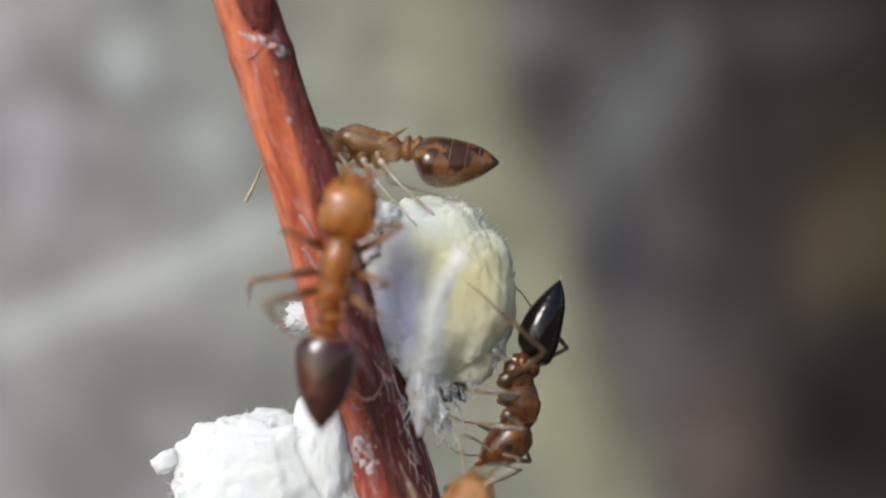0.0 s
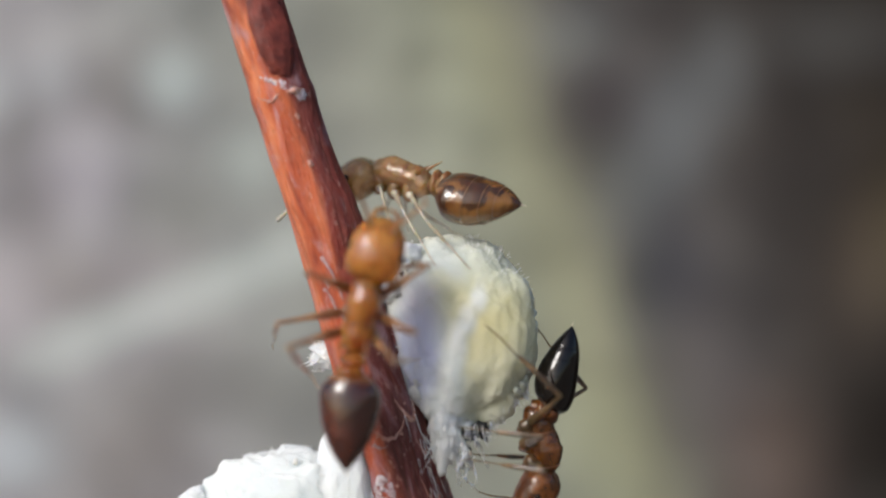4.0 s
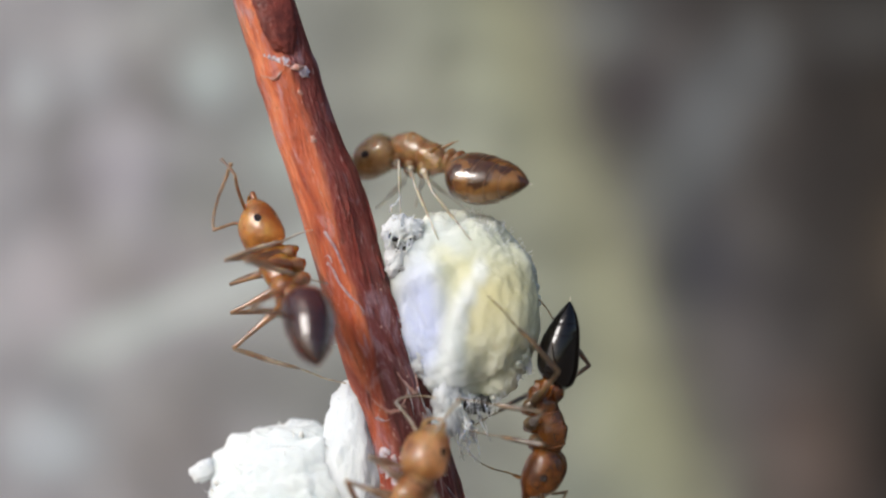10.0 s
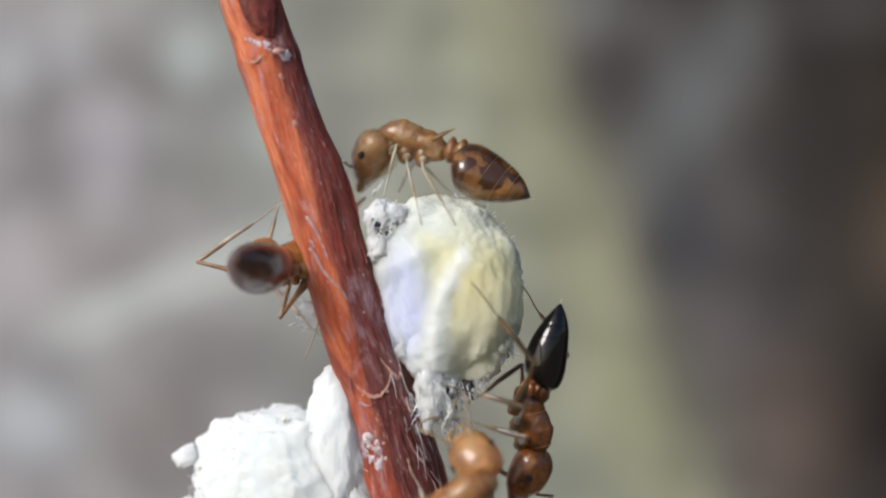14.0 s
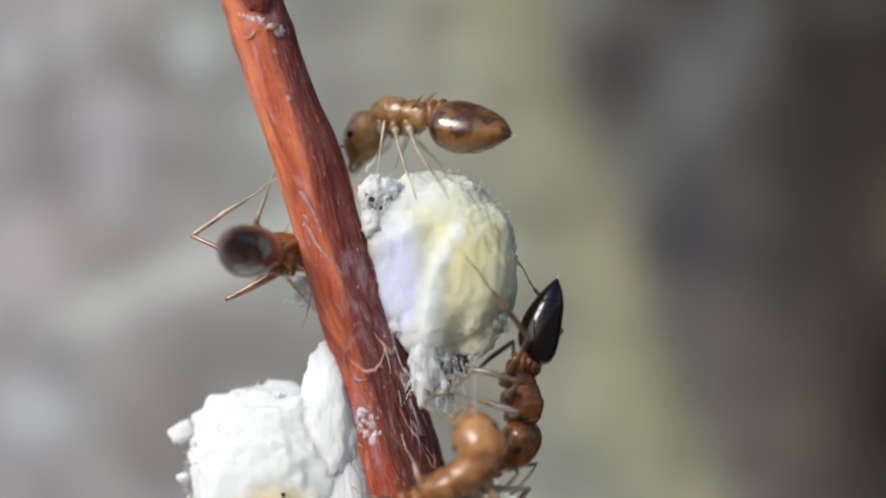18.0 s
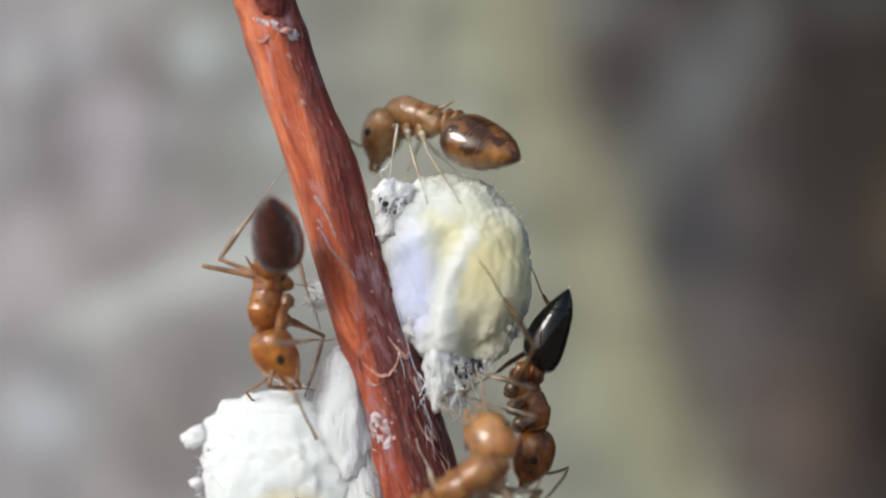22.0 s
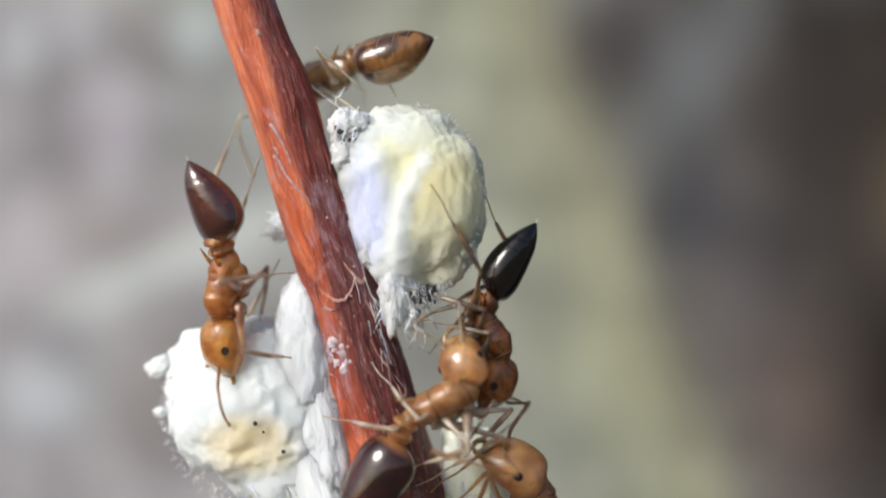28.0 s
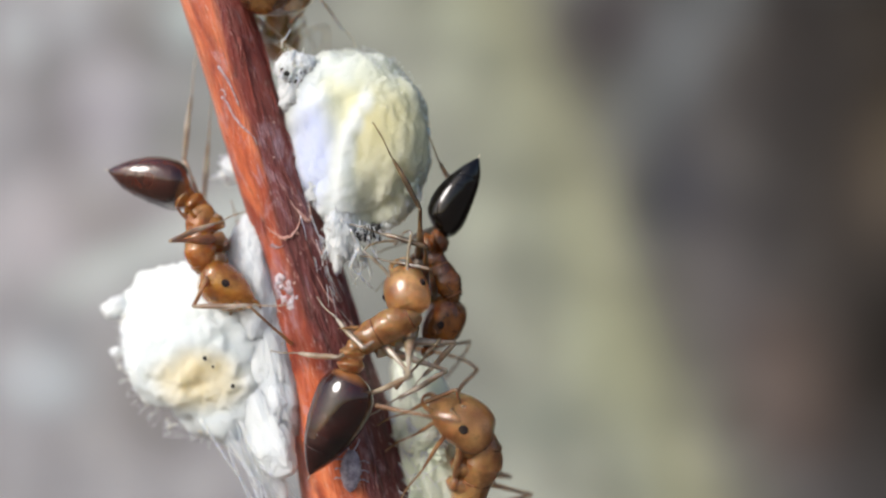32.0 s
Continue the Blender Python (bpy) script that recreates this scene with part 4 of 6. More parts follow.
def make_small_wax():
    tuft = tagged(new("wax_tuft"), "small white tuft of wax sticking out behind the twig", "wax tuft")
    tuft.matrix_basis = mm(-2.14, -0.08, -1.06)
    part("wool", lump((0.25, 0.20, 0.22), [((-1, 0, 0.4), 0.4, 8), ((-0.8, 0, -0.6), 0.5, 12)], 0.40, 2.6, 5, 3.3, 0.05), WAX_BLUE, tuft)
    rng = random.Random(5)
    for _ in range(14):
        bm = bmesh.new()
        p = (rng.uniform(-0.25, 0.1), rng.uniform(-0.2, 0.1), rng.uniform(-0.2, 0.2))
        thread(bm, p, (p[0] - rng.uniform(0.1, 0.25), p[1], p[2] + rng.uniform(-0.1, 0.18)), 0.02, 0.2, rng)
        part("wax_thread", bm, WAX_THREAD, tuft)
    third = tagged(new("scale_insect"), "pale greenish wax-coated scale insect low on the twig", "scale insect", "scale insects on the twig")
    third.matrix_basis = mm(0.93, 0.15, -5.85, 0, -14, 0)
    part("body", lump((0.50, 0.55, 1.45), [((0.6, -0.2, 0.5), 0.15, 6), ((0.2, -0.3, 1), 0.12, 8)], 0.22, 2.0, 5, 5.5, 0.06), WAX_GREEN, third)
    for i in range(16):
        a, z = rng.uniform(-1.3, 0.9), rng.uniform(-1.0, 0.7)
        k = (1 - (z / 1.5) ** 2) ** 0.5
        r = rng.uniform(0.08, 0.18)
        put(part("wool", lump((r, r, 1.5 * r), [], 0.5, 2.2, 4, i * 1.7, 0.12), rng.choice((WAX_BLUE, WAX_GREEN)), third), math.sin(a) * 0.46 * k, -math.cos(a) * 0.50 * k, z, 0, rng.uniform(-60, 60), 0)
    for i in range(22):
        bm = bmesh.new()
        z = rng.uniform(-1.1, 0.5)
        thread(bm, (rng.uniform(-0.5, 0.1), -0.42, z), (rng.uniform(-0.6, 0.35), -0.72, z + rng.uniform(-0.4, 0.4)), rng.uniform(0.007, 0.016), 0.35, rng)
        part("wax_thread", bm, rng.choice((GREY_CRUMB, WAX_THREAD)), third)
    # a young insect on the bark
    nymph = tagged(new("insect_nymph"), "tiny violet-grey segmented insect nymph on the bark", "insect nymph")
    nymph.matrix_basis = mm(*on_twig(-6.05, 12, 0.02), 0, 4, 0)
    bm = bmesh.new()
    rows = smooth_profile([(-0.33, 0.01, 0.01, 0), (-0.27, 0.10, 0.06, 0), (-0.05, 0.17, 0.10, 0), (0.15, 0.15, 0.09, 0), (0.30, 0.08, 0.05, 0), (0.35, 0.01, 0.01, 0)], 5)
    rows = [(x, ry * (1 + 0.06 * math.sin(55 * x)), rz * (1 + 0.10 * math.sin(55 * x)), zc) for x, ry, rz, zc in rows]
    lathe(bm, rows, 16)
    bmesh.ops.rotate(bm, verts=bm.verts, cent=(0, 0, 0), matrix=Matrix.Rotation(radians(90), 3, "Y"))
    bmesh.ops.rotate(bm, verts=bm.verts, cent=(0, 0, 0), matrix=Matrix.Rotation(radians(90), 3, "Z"))
    part("body", bm, VIOLET, nymph)
    for s in (-1, 1):
        bm = bmesh.new()
        tube(bm, spline([(0.04 * s, -0.03, 0.33), (0.10 * s, -0.06, 0.42), (0.13 * s, -0.05, 0.52)], 4), lambda u: 0.012, 5)
        part("feeler", bm, WAX_THREAD, nymph)
        for z in (0.15, 0.0, -0.15):
            bm = bmesh.new()
            tube(bm, spline([(0.10 * s, 0.0, z), (0.22 * s, -0.02, z + 0.02), (0.28 * s, 0.06, z - 0.03)], 4), lambda u: 0.013, 5)
            part("leg", bm, VIOLET, nymph)


# ---- ants: x is forward, z the back; sizes for an ant of size 1 ----
NECK, WAIST, HEAD, FEMUR, SHANK = 0.44, -0.46, 0.84, 0.80, 1.14
GASTER_AT = (-0.76, 0.0, 0.0)
LEG_LONG = {"front": 1.0, "middle": 1.05, "hind": 1.22}
HIPS = {"front": (0.27, 0.15, -0.17), "middle": (0.02, 0.16, -0.19), "hind": (-0.22, 0.15, -0.17)}


def uneven(bm, amount, per_mm):
    """Slight dents and swellings, so that a shell is not turned on a lathe."""
    for v in bm.verts:
        d = Vector((0, v.co.y, v.co.z))
        v.co += d.normalized() * amount * (noise.noise(v.co * per_mm) + 0.5 * noise.noise(v.co * per_mm * 2.3)) if d.length > 1e-5 else Vector()
    return bm


def make_ant(size, skin, gaster_skin, leg_skin, label, long=1.0, plump=1.0, stout=1.0, ahead=0.0, shin_skin=None, leg_scale=1.0, broad=1.0):
    ant = tagged(new("ant"), label, "ant", "ants on the twig")
    k = size

    def build(bm):
        bmesh.ops.scale(bm, vec=(k, k, k), verts=bm.verts)
        return bm

    # thorax, with its hump, waist groove and two spines
    rows = smooth_profile([(0.52, 0.09, 0.09, 0.0), (0.46, 0.145, 0.14, 0.0), (0.40, 0.175, 0.175, 0.02), (0.30, 0.205, 0.215, 0.035), (0.16, 0.215, 0.23, 0.045), (0.12, 0.213, 0.228, 0.04), (0.04, 0.21, 0.222, 0.035),
                           (-0.06, 0.200, 0.21, 0.02), (-0.10, 0.195, 0.20, 0.01), (-0.16, 0.20, 0.207, 0.005), (-0.26, 0.20, 0.207, 0.0), (-0.36, 0.18, 0.187, -0.015), (-0.44, 0.15, 0.15, -0.025), (-0.49, 0.10, 0.10, -0.03)], 4)
    body = part("thorax", build(uneven(lathe(bmesh.new(), rows, 28), 0.022, 5.0)), skin, ant)
    for s in (-1, 1):
        bm = bmesh.new()
        tube(bm, spline([(-0.30, 0.13 * s, 0.13), (-0.40, 0.16 * s, 0.21), (-0.52, 0.19 * s, 0.29)], 4), lambda u: 0.040 * (1 - 0.9 * u), 7)
        part("spine", build(bm), skin, body)
    for x, ry, rz, zc in ((-0.10, 0.194, 0.20, 0.01), (0.385, 0.178, 0.178, 0.024)):
        bm = bmesh.new()
        tube(bm, [(x, ry * math.cos(a), zc + rz * math.sin(a)) for a in (2 * math.pi * i / 32 for i in range(33))], lambda u: 0.014, 6)
        part("seam", build(bm), DARK_SEAM, body, "dark groove between the plates")
    for hx, hy, hz in HIPS.values():
        for s in (-1, 1):
            bm = bmesh.new()
            ball(bm, (hx + 0.03, (hy - 0.035) * s, hz + 0.03), (0.115, 0.10, 0.16), 2, 0.3, 2, hx)
            part("coxa", build(bm), skin, body)
    # two waist knots, from the back of the thorax to the gaster
    bm = bmesh.new()
    rows = smooth_profile([(0.05, 0.08, 0.08, 0.0), (-0.03, 0.095, 0.095, 0.0), (-0.09, 0.13, 0.15, 0.03), (-0.14, 0.125, 0.135, 0.03), (-0.175, 0.10, 0.10, 0.01),
                           (-0.21, 0.12, 0.12, 0.02), (-0.26, 0.145, 0.15, 0.03), (-0.31, 0.13, 0.13, 0.02), (-0.36, 0.10, 0.10, 0.0)], 4)
    lathe(bm, [(x, 1.3 * ry, 1.3 * rz, zc) for x, ry, rz, zc in rows], 16)
    waist = part("waist", build(bm), skin, ant)
    waist.matrix_basis = mm(WAIST * k, 0, -0.02 * k)
    # hind body: heart shaped from above, pointed, flat on its back
    rows = smooth_profile([(0.02, 0.02, 0.02, 0.0), (-0.01, 0.16, 0.10, -0.01), (-0.08, 0.30, 0.22, -0.05), (-0.24, 0.415, 0.335, -0.10), (-0.46, 0.42, 0.36, -0.11), (-0.70, 0.375, 0.33, -0.09),
                           (-0.92, 0.290, 0.262, -0.05), (-1.10, 0.185, 0.17, -0.02), (-1.23, 0.08, 0.075, 0.0), (-1.30, 0.012, 0.012, 0.01)], 6)
    rows = [(x * long + ahead, ry, rz, zc) for x, ry, rz, zc in rows]
    shaped = []
    for x, ry, rz, zc in rows:
        groove = 1 - 0.03 * sum(math.exp(-(((x - ahead) / long - g) / 0.012) ** 2) for g in (-0.56, -0.80, -0.98))
        shaped.append((x, ry * groove * plump * broad, rz * groove * plump, zc))
    gaster = part("gaster", build(lathe(bmesh.new(), shaped, 32)), gaster_skin, ant)
    for g, w, h, c in ((-0.56, 0.40, 0.352, -0.103), (-0.80, 0.343, 0.305, -0.073), (-0.98, 0.258, 0.235, -0.040)):
        bm = bmesh.new()
        pts = [((g - 0.004) * long + ahead, 1.004 * w * plump * broad * math.cos(a), c + 1.004 * h * plump * math.sin(a)) for a in (2 * math.pi * i / 40 for i in range(41))]
        tube(bm, pts, lambda u: 0.0045, 5)
        part("segment_rim", build(bm), gaster_skin if gaster_skin is not GASTER_CLEAR else RIM, gaster)
    bm = bmesh.new()
    tube(bm, [(x * long + ahead, 0, z) for x, z in ((-1.27, 0.01), (-1.33, 0.012), (-1.38, 0.016))], lambda u: 0.014 * (1 - 0.85 * u), 6)
    part("sting", build(bm), LEG_PALE, gaster)
    gaster.matrix_basis = mm(*[v * k for v in GASTER_AT])
    # head: mouth forwards along x
    rows = smooth_profile([(-0.06, 0.10, 0.09, 0.0), (0.0, 0.20, 0.15, 0.0), (0.05, 0.30, 0.22, 0.0), (0.16, 0.365, 0.29, 0.0), (0.38, 0.38, 0.31, -0.01), (0.56, 0.345, 0.265, -0.03),
                           (0.70, 0.26, 0.165, -0.06), (0.78, 0.17, 0.10, -0.09), (0.81, 0.04, 0.03, -0.10)], 5)
    bm = uneven(lathe(bmesh.new(), [(x, 0.93 * ry, 0.95 * rz, zc) for x, ry, rz, zc in rows], 32), 0.012, 4.0)
    for v in bm.verts:  # the two lobes at the back of the head
        if v.co.x < 0.1:
            v.co.x += 0.03 * math.exp(-(v.co.y / 0.10) ** 2) - 0.012 * math.exp(-((abs(v.co.y) - 0.2) / 0.09) ** 2)
    head = part("head", build(bm), skin, ant)
    for s in (-1, 1):
        bm = bmesh.new()
        ball(bm, (0.38, 0.325 * s, 0.08), (0.062, 0.042, 0.055), 3)
        part("eye", build(bm), EYE, head, "small black eye")
        bm = bmesh.new()
        tube(bm, spline([(0.74, 0.15 * s, -0.09), (0.84, 0.16 * s, -0.11), (0.90, 0.08 * s, -0.13), (0.915, 0.01 * s, -0.13)], 4), lambda u: 0.05 * (1 - 0.65 * u), 8, 0.7)
        part("jaw", build(bm), skin, head)
        bm = bmesh.new()
        pts = spline([(0, 0, 0), (0.03, 0.18 * s, 0.05), (0.0, 0.42 * s, 0.14), (-0.02, 0.58 * s, 0.17)], 5)
        tube(bm, pts, lambda u: 0.026 - 0.006 * u, 8)
        whip = spline([(-0.02, 0.58 * s, 0.17), (0.14, 0.62 * s, 0.13), (0.40, 0.58 * s, 0.02), (0.66, 0.50 * s, -0.12), (0.86, 0.44 * s, -0.22)], 8)
        tube(bm, whip, lambda u: (0.018 + 0.014 * max(0, u - 0.55) * 2) * (1 + 0.12 * math.sin(60 * u)), 8)
        feeler = part("antenna", build(bm), leg_skin, head)
        feeler.matrix_basis = mm(0.60 * k, 0.14 * s * k, 0.10 * k)
    head.matrix_basis = mm(NECK * k, 0, 0.02 * k)
    # legs: thigh with hip, then shin and foot
    for hip in HIPS:
        reach_by = LEG_LONG[hip] * leg_scale
        for s in (-1, 1):
            bm = bmesh.new()
            tube(bm, spline([(0, 0, 0), (0.10, 0, 0), (0.14, 0, 0), (0.32, 0, 0.015), (0.55, 0, 0.008), (FEMUR, 0, 0)], 4), [0.080, 0.078, 0.074, 0.060, 0.045, 0.036, 0.033, 0.036, 0.043, 0.049, 0.051, 0.049, 0.044, 0.038, 0.033, 0.029, 0.025, 0.022, 0.021, 0.021, 0.021], 8, 1.0, stout)
            bmesh.ops.scale(bm, vec=(reach_by, 1, 1), verts=bm.verts)
            leg = part("leg", build(bm), leg_skin, ant)
            bm = bmesh.new()
            S = SHANK
            tube(bm, spline([(0, 0, 0), (0.15, 0, 0), (0.40, 0, 0.012), (0.58, 0, 0), (0.64, 0, 0)], 4), [0.019, 0.021, 0.023, 0.025, 0.027, 0.028, 0.028, 0.028, 0.027, 0.025, 0.023, 0.021, 0.020, 0.019, 0.018, 0.016, 0.015], 8, 1.0, stout)
            tube(bm, spline([(0.60, 0, 0.0), (0.72, 0, -0.004), (0.84, 0, 0.012), (0.94, 0, 0.02), (S, 0, 0.0)], 4), lambda u: 0.013 * (1 + 0.18 * math.sin(26 * u)) * (1 - 0.25 * u), 6)
            bmesh.ops.scale(bm, vec=(reach_by, 1, 1), verts=bm.verts)
            shin = part("shin", build(bm), shin_skin or leg_skin, leg)
            shin.matrix_basis = mm(FEMUR * reach_by * k, 0, 0)
    ant["size"] = size
    ant["leg_scale"] = leg_scale
    return ant


def child(ant, name):
    return [c for c in ant.children if c.name.split(".")[0] == name][0]


make_setting()
make_twig()
make_right_insect()
make_left_insect()
make_small_wax()
ANT_TOP = make_ant(1.14, AMBER_PALE, GASTER_CLEAR, LEG_PALE, "pale amber ant with a blotched translucent gaster, on the wax-coated insect", 0.93, 0.98, 0.85, 0.11, None, 0.72, 1.22)
ANT_RIGHT = make_ant(1.10, AMBER_DARK, GASTER_BLACK, LEG_DARK, "dark amber ant with a glossy black raised gaster, hanging head down", 0.95, 0.82, 1.4)
ANT_LEFT = make_ant(1.16, AMBER, GASTER_BROWN, LEG_AMBER, "orange ant with a dark brown gaster, walking round the twig", 0.93, 0.92, 1.3, 0.04, LEG_MIXED, 1.15)
ANT_FRONT = make_ant(1.16, AMBER_BROWN, GASTER_RED, LEG_MIXED, "large amber ant with a dark red-brown gaster, lying across the twig", 1.14, 0.99, 1.45)
child(ANT_FRONT, "head").scale = (0.88, 0.88, 0.88)
ANT_LOW = make_ant(1.34, AMBER_BROWN, GASTER_BROWN, LEG_AMBER, "amber ant feeding low on the twig", 1.0)


# ---- movement ----
def reach(ant, body, spots, splay=0.55, rise=1.0, knees={}):
    """Two-bone legs: thigh and shin rows that bring every foot to its spot in the place; splay spreads the knees,
    and knees names the way in the place to which a leg bends, and from when to when."""
    k = ant["size"]
    legs = [c for c in ant.children if c.name.split(".")[0] == "leg"]
    sides = [(hip, s) for hip in ("front", "middle", "hind") for s in (-1, 1)]
    for leg, (hip, s) in zip(legs, sides):
        hx, hy, hz = HIPS[hip]
        h = Vector((hx, hy * s, hz)) * k
        a, b = (v * LEG_LONG[hip] * ant["leg_scale"] * k for v in (FEMUR, SHANK))
        lean = {"front": 0.75, "middle": 0.05, "hind": -0.8}[hip]
        thigh_rows, shin_rows = [], []
        for i, (t, m) in enumerate(body):
            rest = h + Vector((lean, 0.95 * s, -0.50)) * k
            rest += Vector((0.16 * math.sin(2.1 * t + 2 * len(hip) + s), 0.05 * math.sin(3 * t), 0.06 * math.sin(2.7 * t + s))) * k
            spot = None
            for x, y, z, since, until in spots.get((hip, s), ()):
                if since <= t <= until:
                    spot = (x, y, z)
            foot = (m.inverted() @ (Vector(spot) * MM)) / MM if spot else rest
            d = foot - h
            if spot and d.length > 0.97 * (a + b):
                foot = h + d.normalized() * 0.97 * (a + b)
            if spot and d.length < 0.45 * k:
                foot = h + d.normalized() * 0.45 * k
            d = foot - h
            n = d.length
            c = (a * a + n * n - b * b) / (2 * a * n)
            c = max(-0.999, min(0.999, c))
            u = d / n
            up = Vector((0.25 * lean, splay * s, rise))
            for x, y, z, since, until in knees.get((hip, s), ()):
                if since <= t <= until:
                    up = m.to_3x3().inverted() @ Vector((x, y, z))
            up = (up - u * up.dot(u)).normalized()
            knee = h + u * a * c + up * a * (1 - c * c) ** 0.5
            X = (knee - h).normalized()
            X2 = (foot - knee).normalized()
            Y = X.cross(X2).normalized()
            thigh = Matrix((X, Y, X.cross(Y))).transposed().to_4x4()
            thigh.translation = h * MM
            shin = Matrix((X2, Y, X2.cross(Y))).transposed().to_4x4()
            shin.translation = knee * MM
            thigh_rows.append((t, thigh))
            shin_rows.append((t, thigh.inverted() @ shin))
        walk(leg, thigh_rows)
        walk(leg.children[0], shin_rows)


def wave(ant, amount, pace, forward=0, down=0, early=None):
    """The antennae beat slowly as the ant feels its way; early is a time until which they fold forwards and down."""
    head = [c for c in ant.children if c.name.split(".")[0] == "head"][0]
    k = ant["size"]
    feelers = [c for c in head.children if c.name.split(".")[0] == "antenna"]
    for feeler, s in zip(feelers, (-1, 1)):
        rows = []
        t = 0.0
        while t < 32.01:
            w = math.sin(pace * t + s) + 0.5 * math.sin(2.3 * pace * t)
            fold = max(0, min(1, early[0] - t)) if early else 0
            f, d = (forward + (early[1] - forward) * fold, down + (early[2] - down) * fold) if early else (forward, down)
            rows.append((t, mm(0.60 * k, 0.14 * s * k, 0.10 * k, 6 * w * s, d + amount * w, s * (amount * math.sin(1.3 * pace * t + 1) - f))))
            t += 0.8
        walk(feeler, rows)


def motions():
    ant_top = [
        (0, mm(-1.193, 0.051, 1.666, -14.0, -7.5, 172.5)),
        (1, mm(-1.197, 0.051, 1.881, -14.2, -14.3, 172.5)),
        (2, mm(-1.222, 0.051, 1.838, -14.2, -14.5, 172.4)),
        (5, mm(-0.875, 0.156, 1.769, -12.1, -11.4, 149.2)),
        (6, mm(-0.829, 0.155, 1.767, -12.4, -13.1, 151.4)),
        (7, mm(-0.827, 0.155, 1.754, -12.5, -14.8, 151.8)),
        (9, mm(-0.723, 0.155, 1.770, -12.4, -16.5, 151.1)),
        (11, mm(-0.901, 0.155, 1.785, -12.8, -17.4, 153.4)),
        (13, mm(-0.787, 0.051, 1.807, -14.7, -20.8, 172.6)),
        (14, mm(-0.610, 0.051, 1.702, -14.3, -15.4, 172.9)),
        (14.5, mm(-0.658, 0.051, 1.736, -14.3, -14.4, 172.9)),
        (17, mm(-0.616, 0.155, 1.778, -12.6, -4.7, 154.4)),
        (19, mm(-0.854, 0.155, 1.746, -12.7, -2.3, 154.3)),
        (21, mm(-0.697, 0.155, 1.802, -12.8, -14.2, 154.5)),
        (23, mm(-0.742, 0.155, 1.783, -12.4, -9.3, 152.6)),
        (25, mm(-0.890, 0.155, 1.693, -12.8, 0.8, 155.3)),
        (25.5, mm(-1.004, 0.051, 1.699, -13.9, 0.6, 173.2)),
        (27.5, mm(-1.580, 0.200, 1.430, -12.0, 16.0, 160.0)),
        (28, mm(-1.560, 0.220, 1.420, -12.0, 16.0, 158.0)),
        (28.5, mm(-1.580, 0.240, 1.400, -12.0, 18.0, 154.0)),
        (29, mm(-1.600, 0.250, 1.340, -12.0, 21.0, 147.0)),
        (30, mm(-1.460, 0.250, 1.190, -8.0, 13.0, 120.0)),
        (31, mm(-1.560, 0.250, 1.420, -4.0, 12.0, 108.0)),
        (32, mm(-1.540, 0.250, 1.390, -4.0, 12.0, 106.0))]
    walk(ANT_TOP, ant_top)
    walk(child(ANT_TOP, "head"), [
        (0, mm(0.502, 0.000, 0.023, 0.1, 32.6, 0.3)),
        (1, mm(0.502, 0.000, 0.023, 0.1, 39.6, 0.2)),
        (2, mm(0.502, 0.000, 0.023, -0.9, 37.9, -2.5)),
        (5, mm(0.502, 0.000, 0.023, 7.6, 28.2, 29.6)),
        (6, mm(0.502, 0.000, 0.023, 8.5, 32.3, 28.6)),
        (7, mm(0.502, 0.000, 0.023, 8.0, 31.0, 28.4)),
        (9, mm(0.502, 0.000, 0.023, 10.3, 34.9, 32.1)),
        (11, mm(0.502, 0.000, 0.023, 8.4, 34.2, 27.0)),
        (13, mm(0.502, 0.000, 0.023, 10.2, 63.3, 16.5)),
        (14, mm(0.502, 0.000, 0.023, 13.0, 68.9, 18.9)),
        (14.5, mm(0.502, 0.000, 0.023, 7.4, 62.7, 12.2)),
        (17, mm(0.502, 0.000, 0.023, 10.4, 46.8, 23.7)),
        (19, mm(0.502, 0.000, 0.023, 19.0, 65.0, 29.4)),
        (21, mm(0.502, 0.000, 0.023, 29.7, 66.5, 44.1)),
        (23, mm(0.502, 0.000, 0.023, 35.1, 71.6, 47.4)),
        (25, mm(0.502, 0.000, 0.023, 10.6, 59.2, 18.6)),
        (25.5, mm(0.502, 0.000, 0.023, 7.5, 75.3, 9.7)),
        (27.5, mm(0.502, 0.000, 0.023, -5.6, 35.4, -17.5)),
        (28, mm(0.502, 0.000, 0.023, -4.0, 34.8, -12.9)),
        (28.5, mm(0.502, 0.000, 0.023, 0.5, 23.0, 2.2)),
        (29, mm(0.502, 0.000, 0.023, 1.9, 13.8, 15.6)),
        (30, mm(0.502, 0.000, 0.023, -1.0, 9.8, -11.9)),
        (31, mm(0.502, 0.000, 0.023, 0.9, -11.0, -9.3)),
        (32, mm(0.502, 0.000, 0.023, 0.2, -5.6, -4.2))])
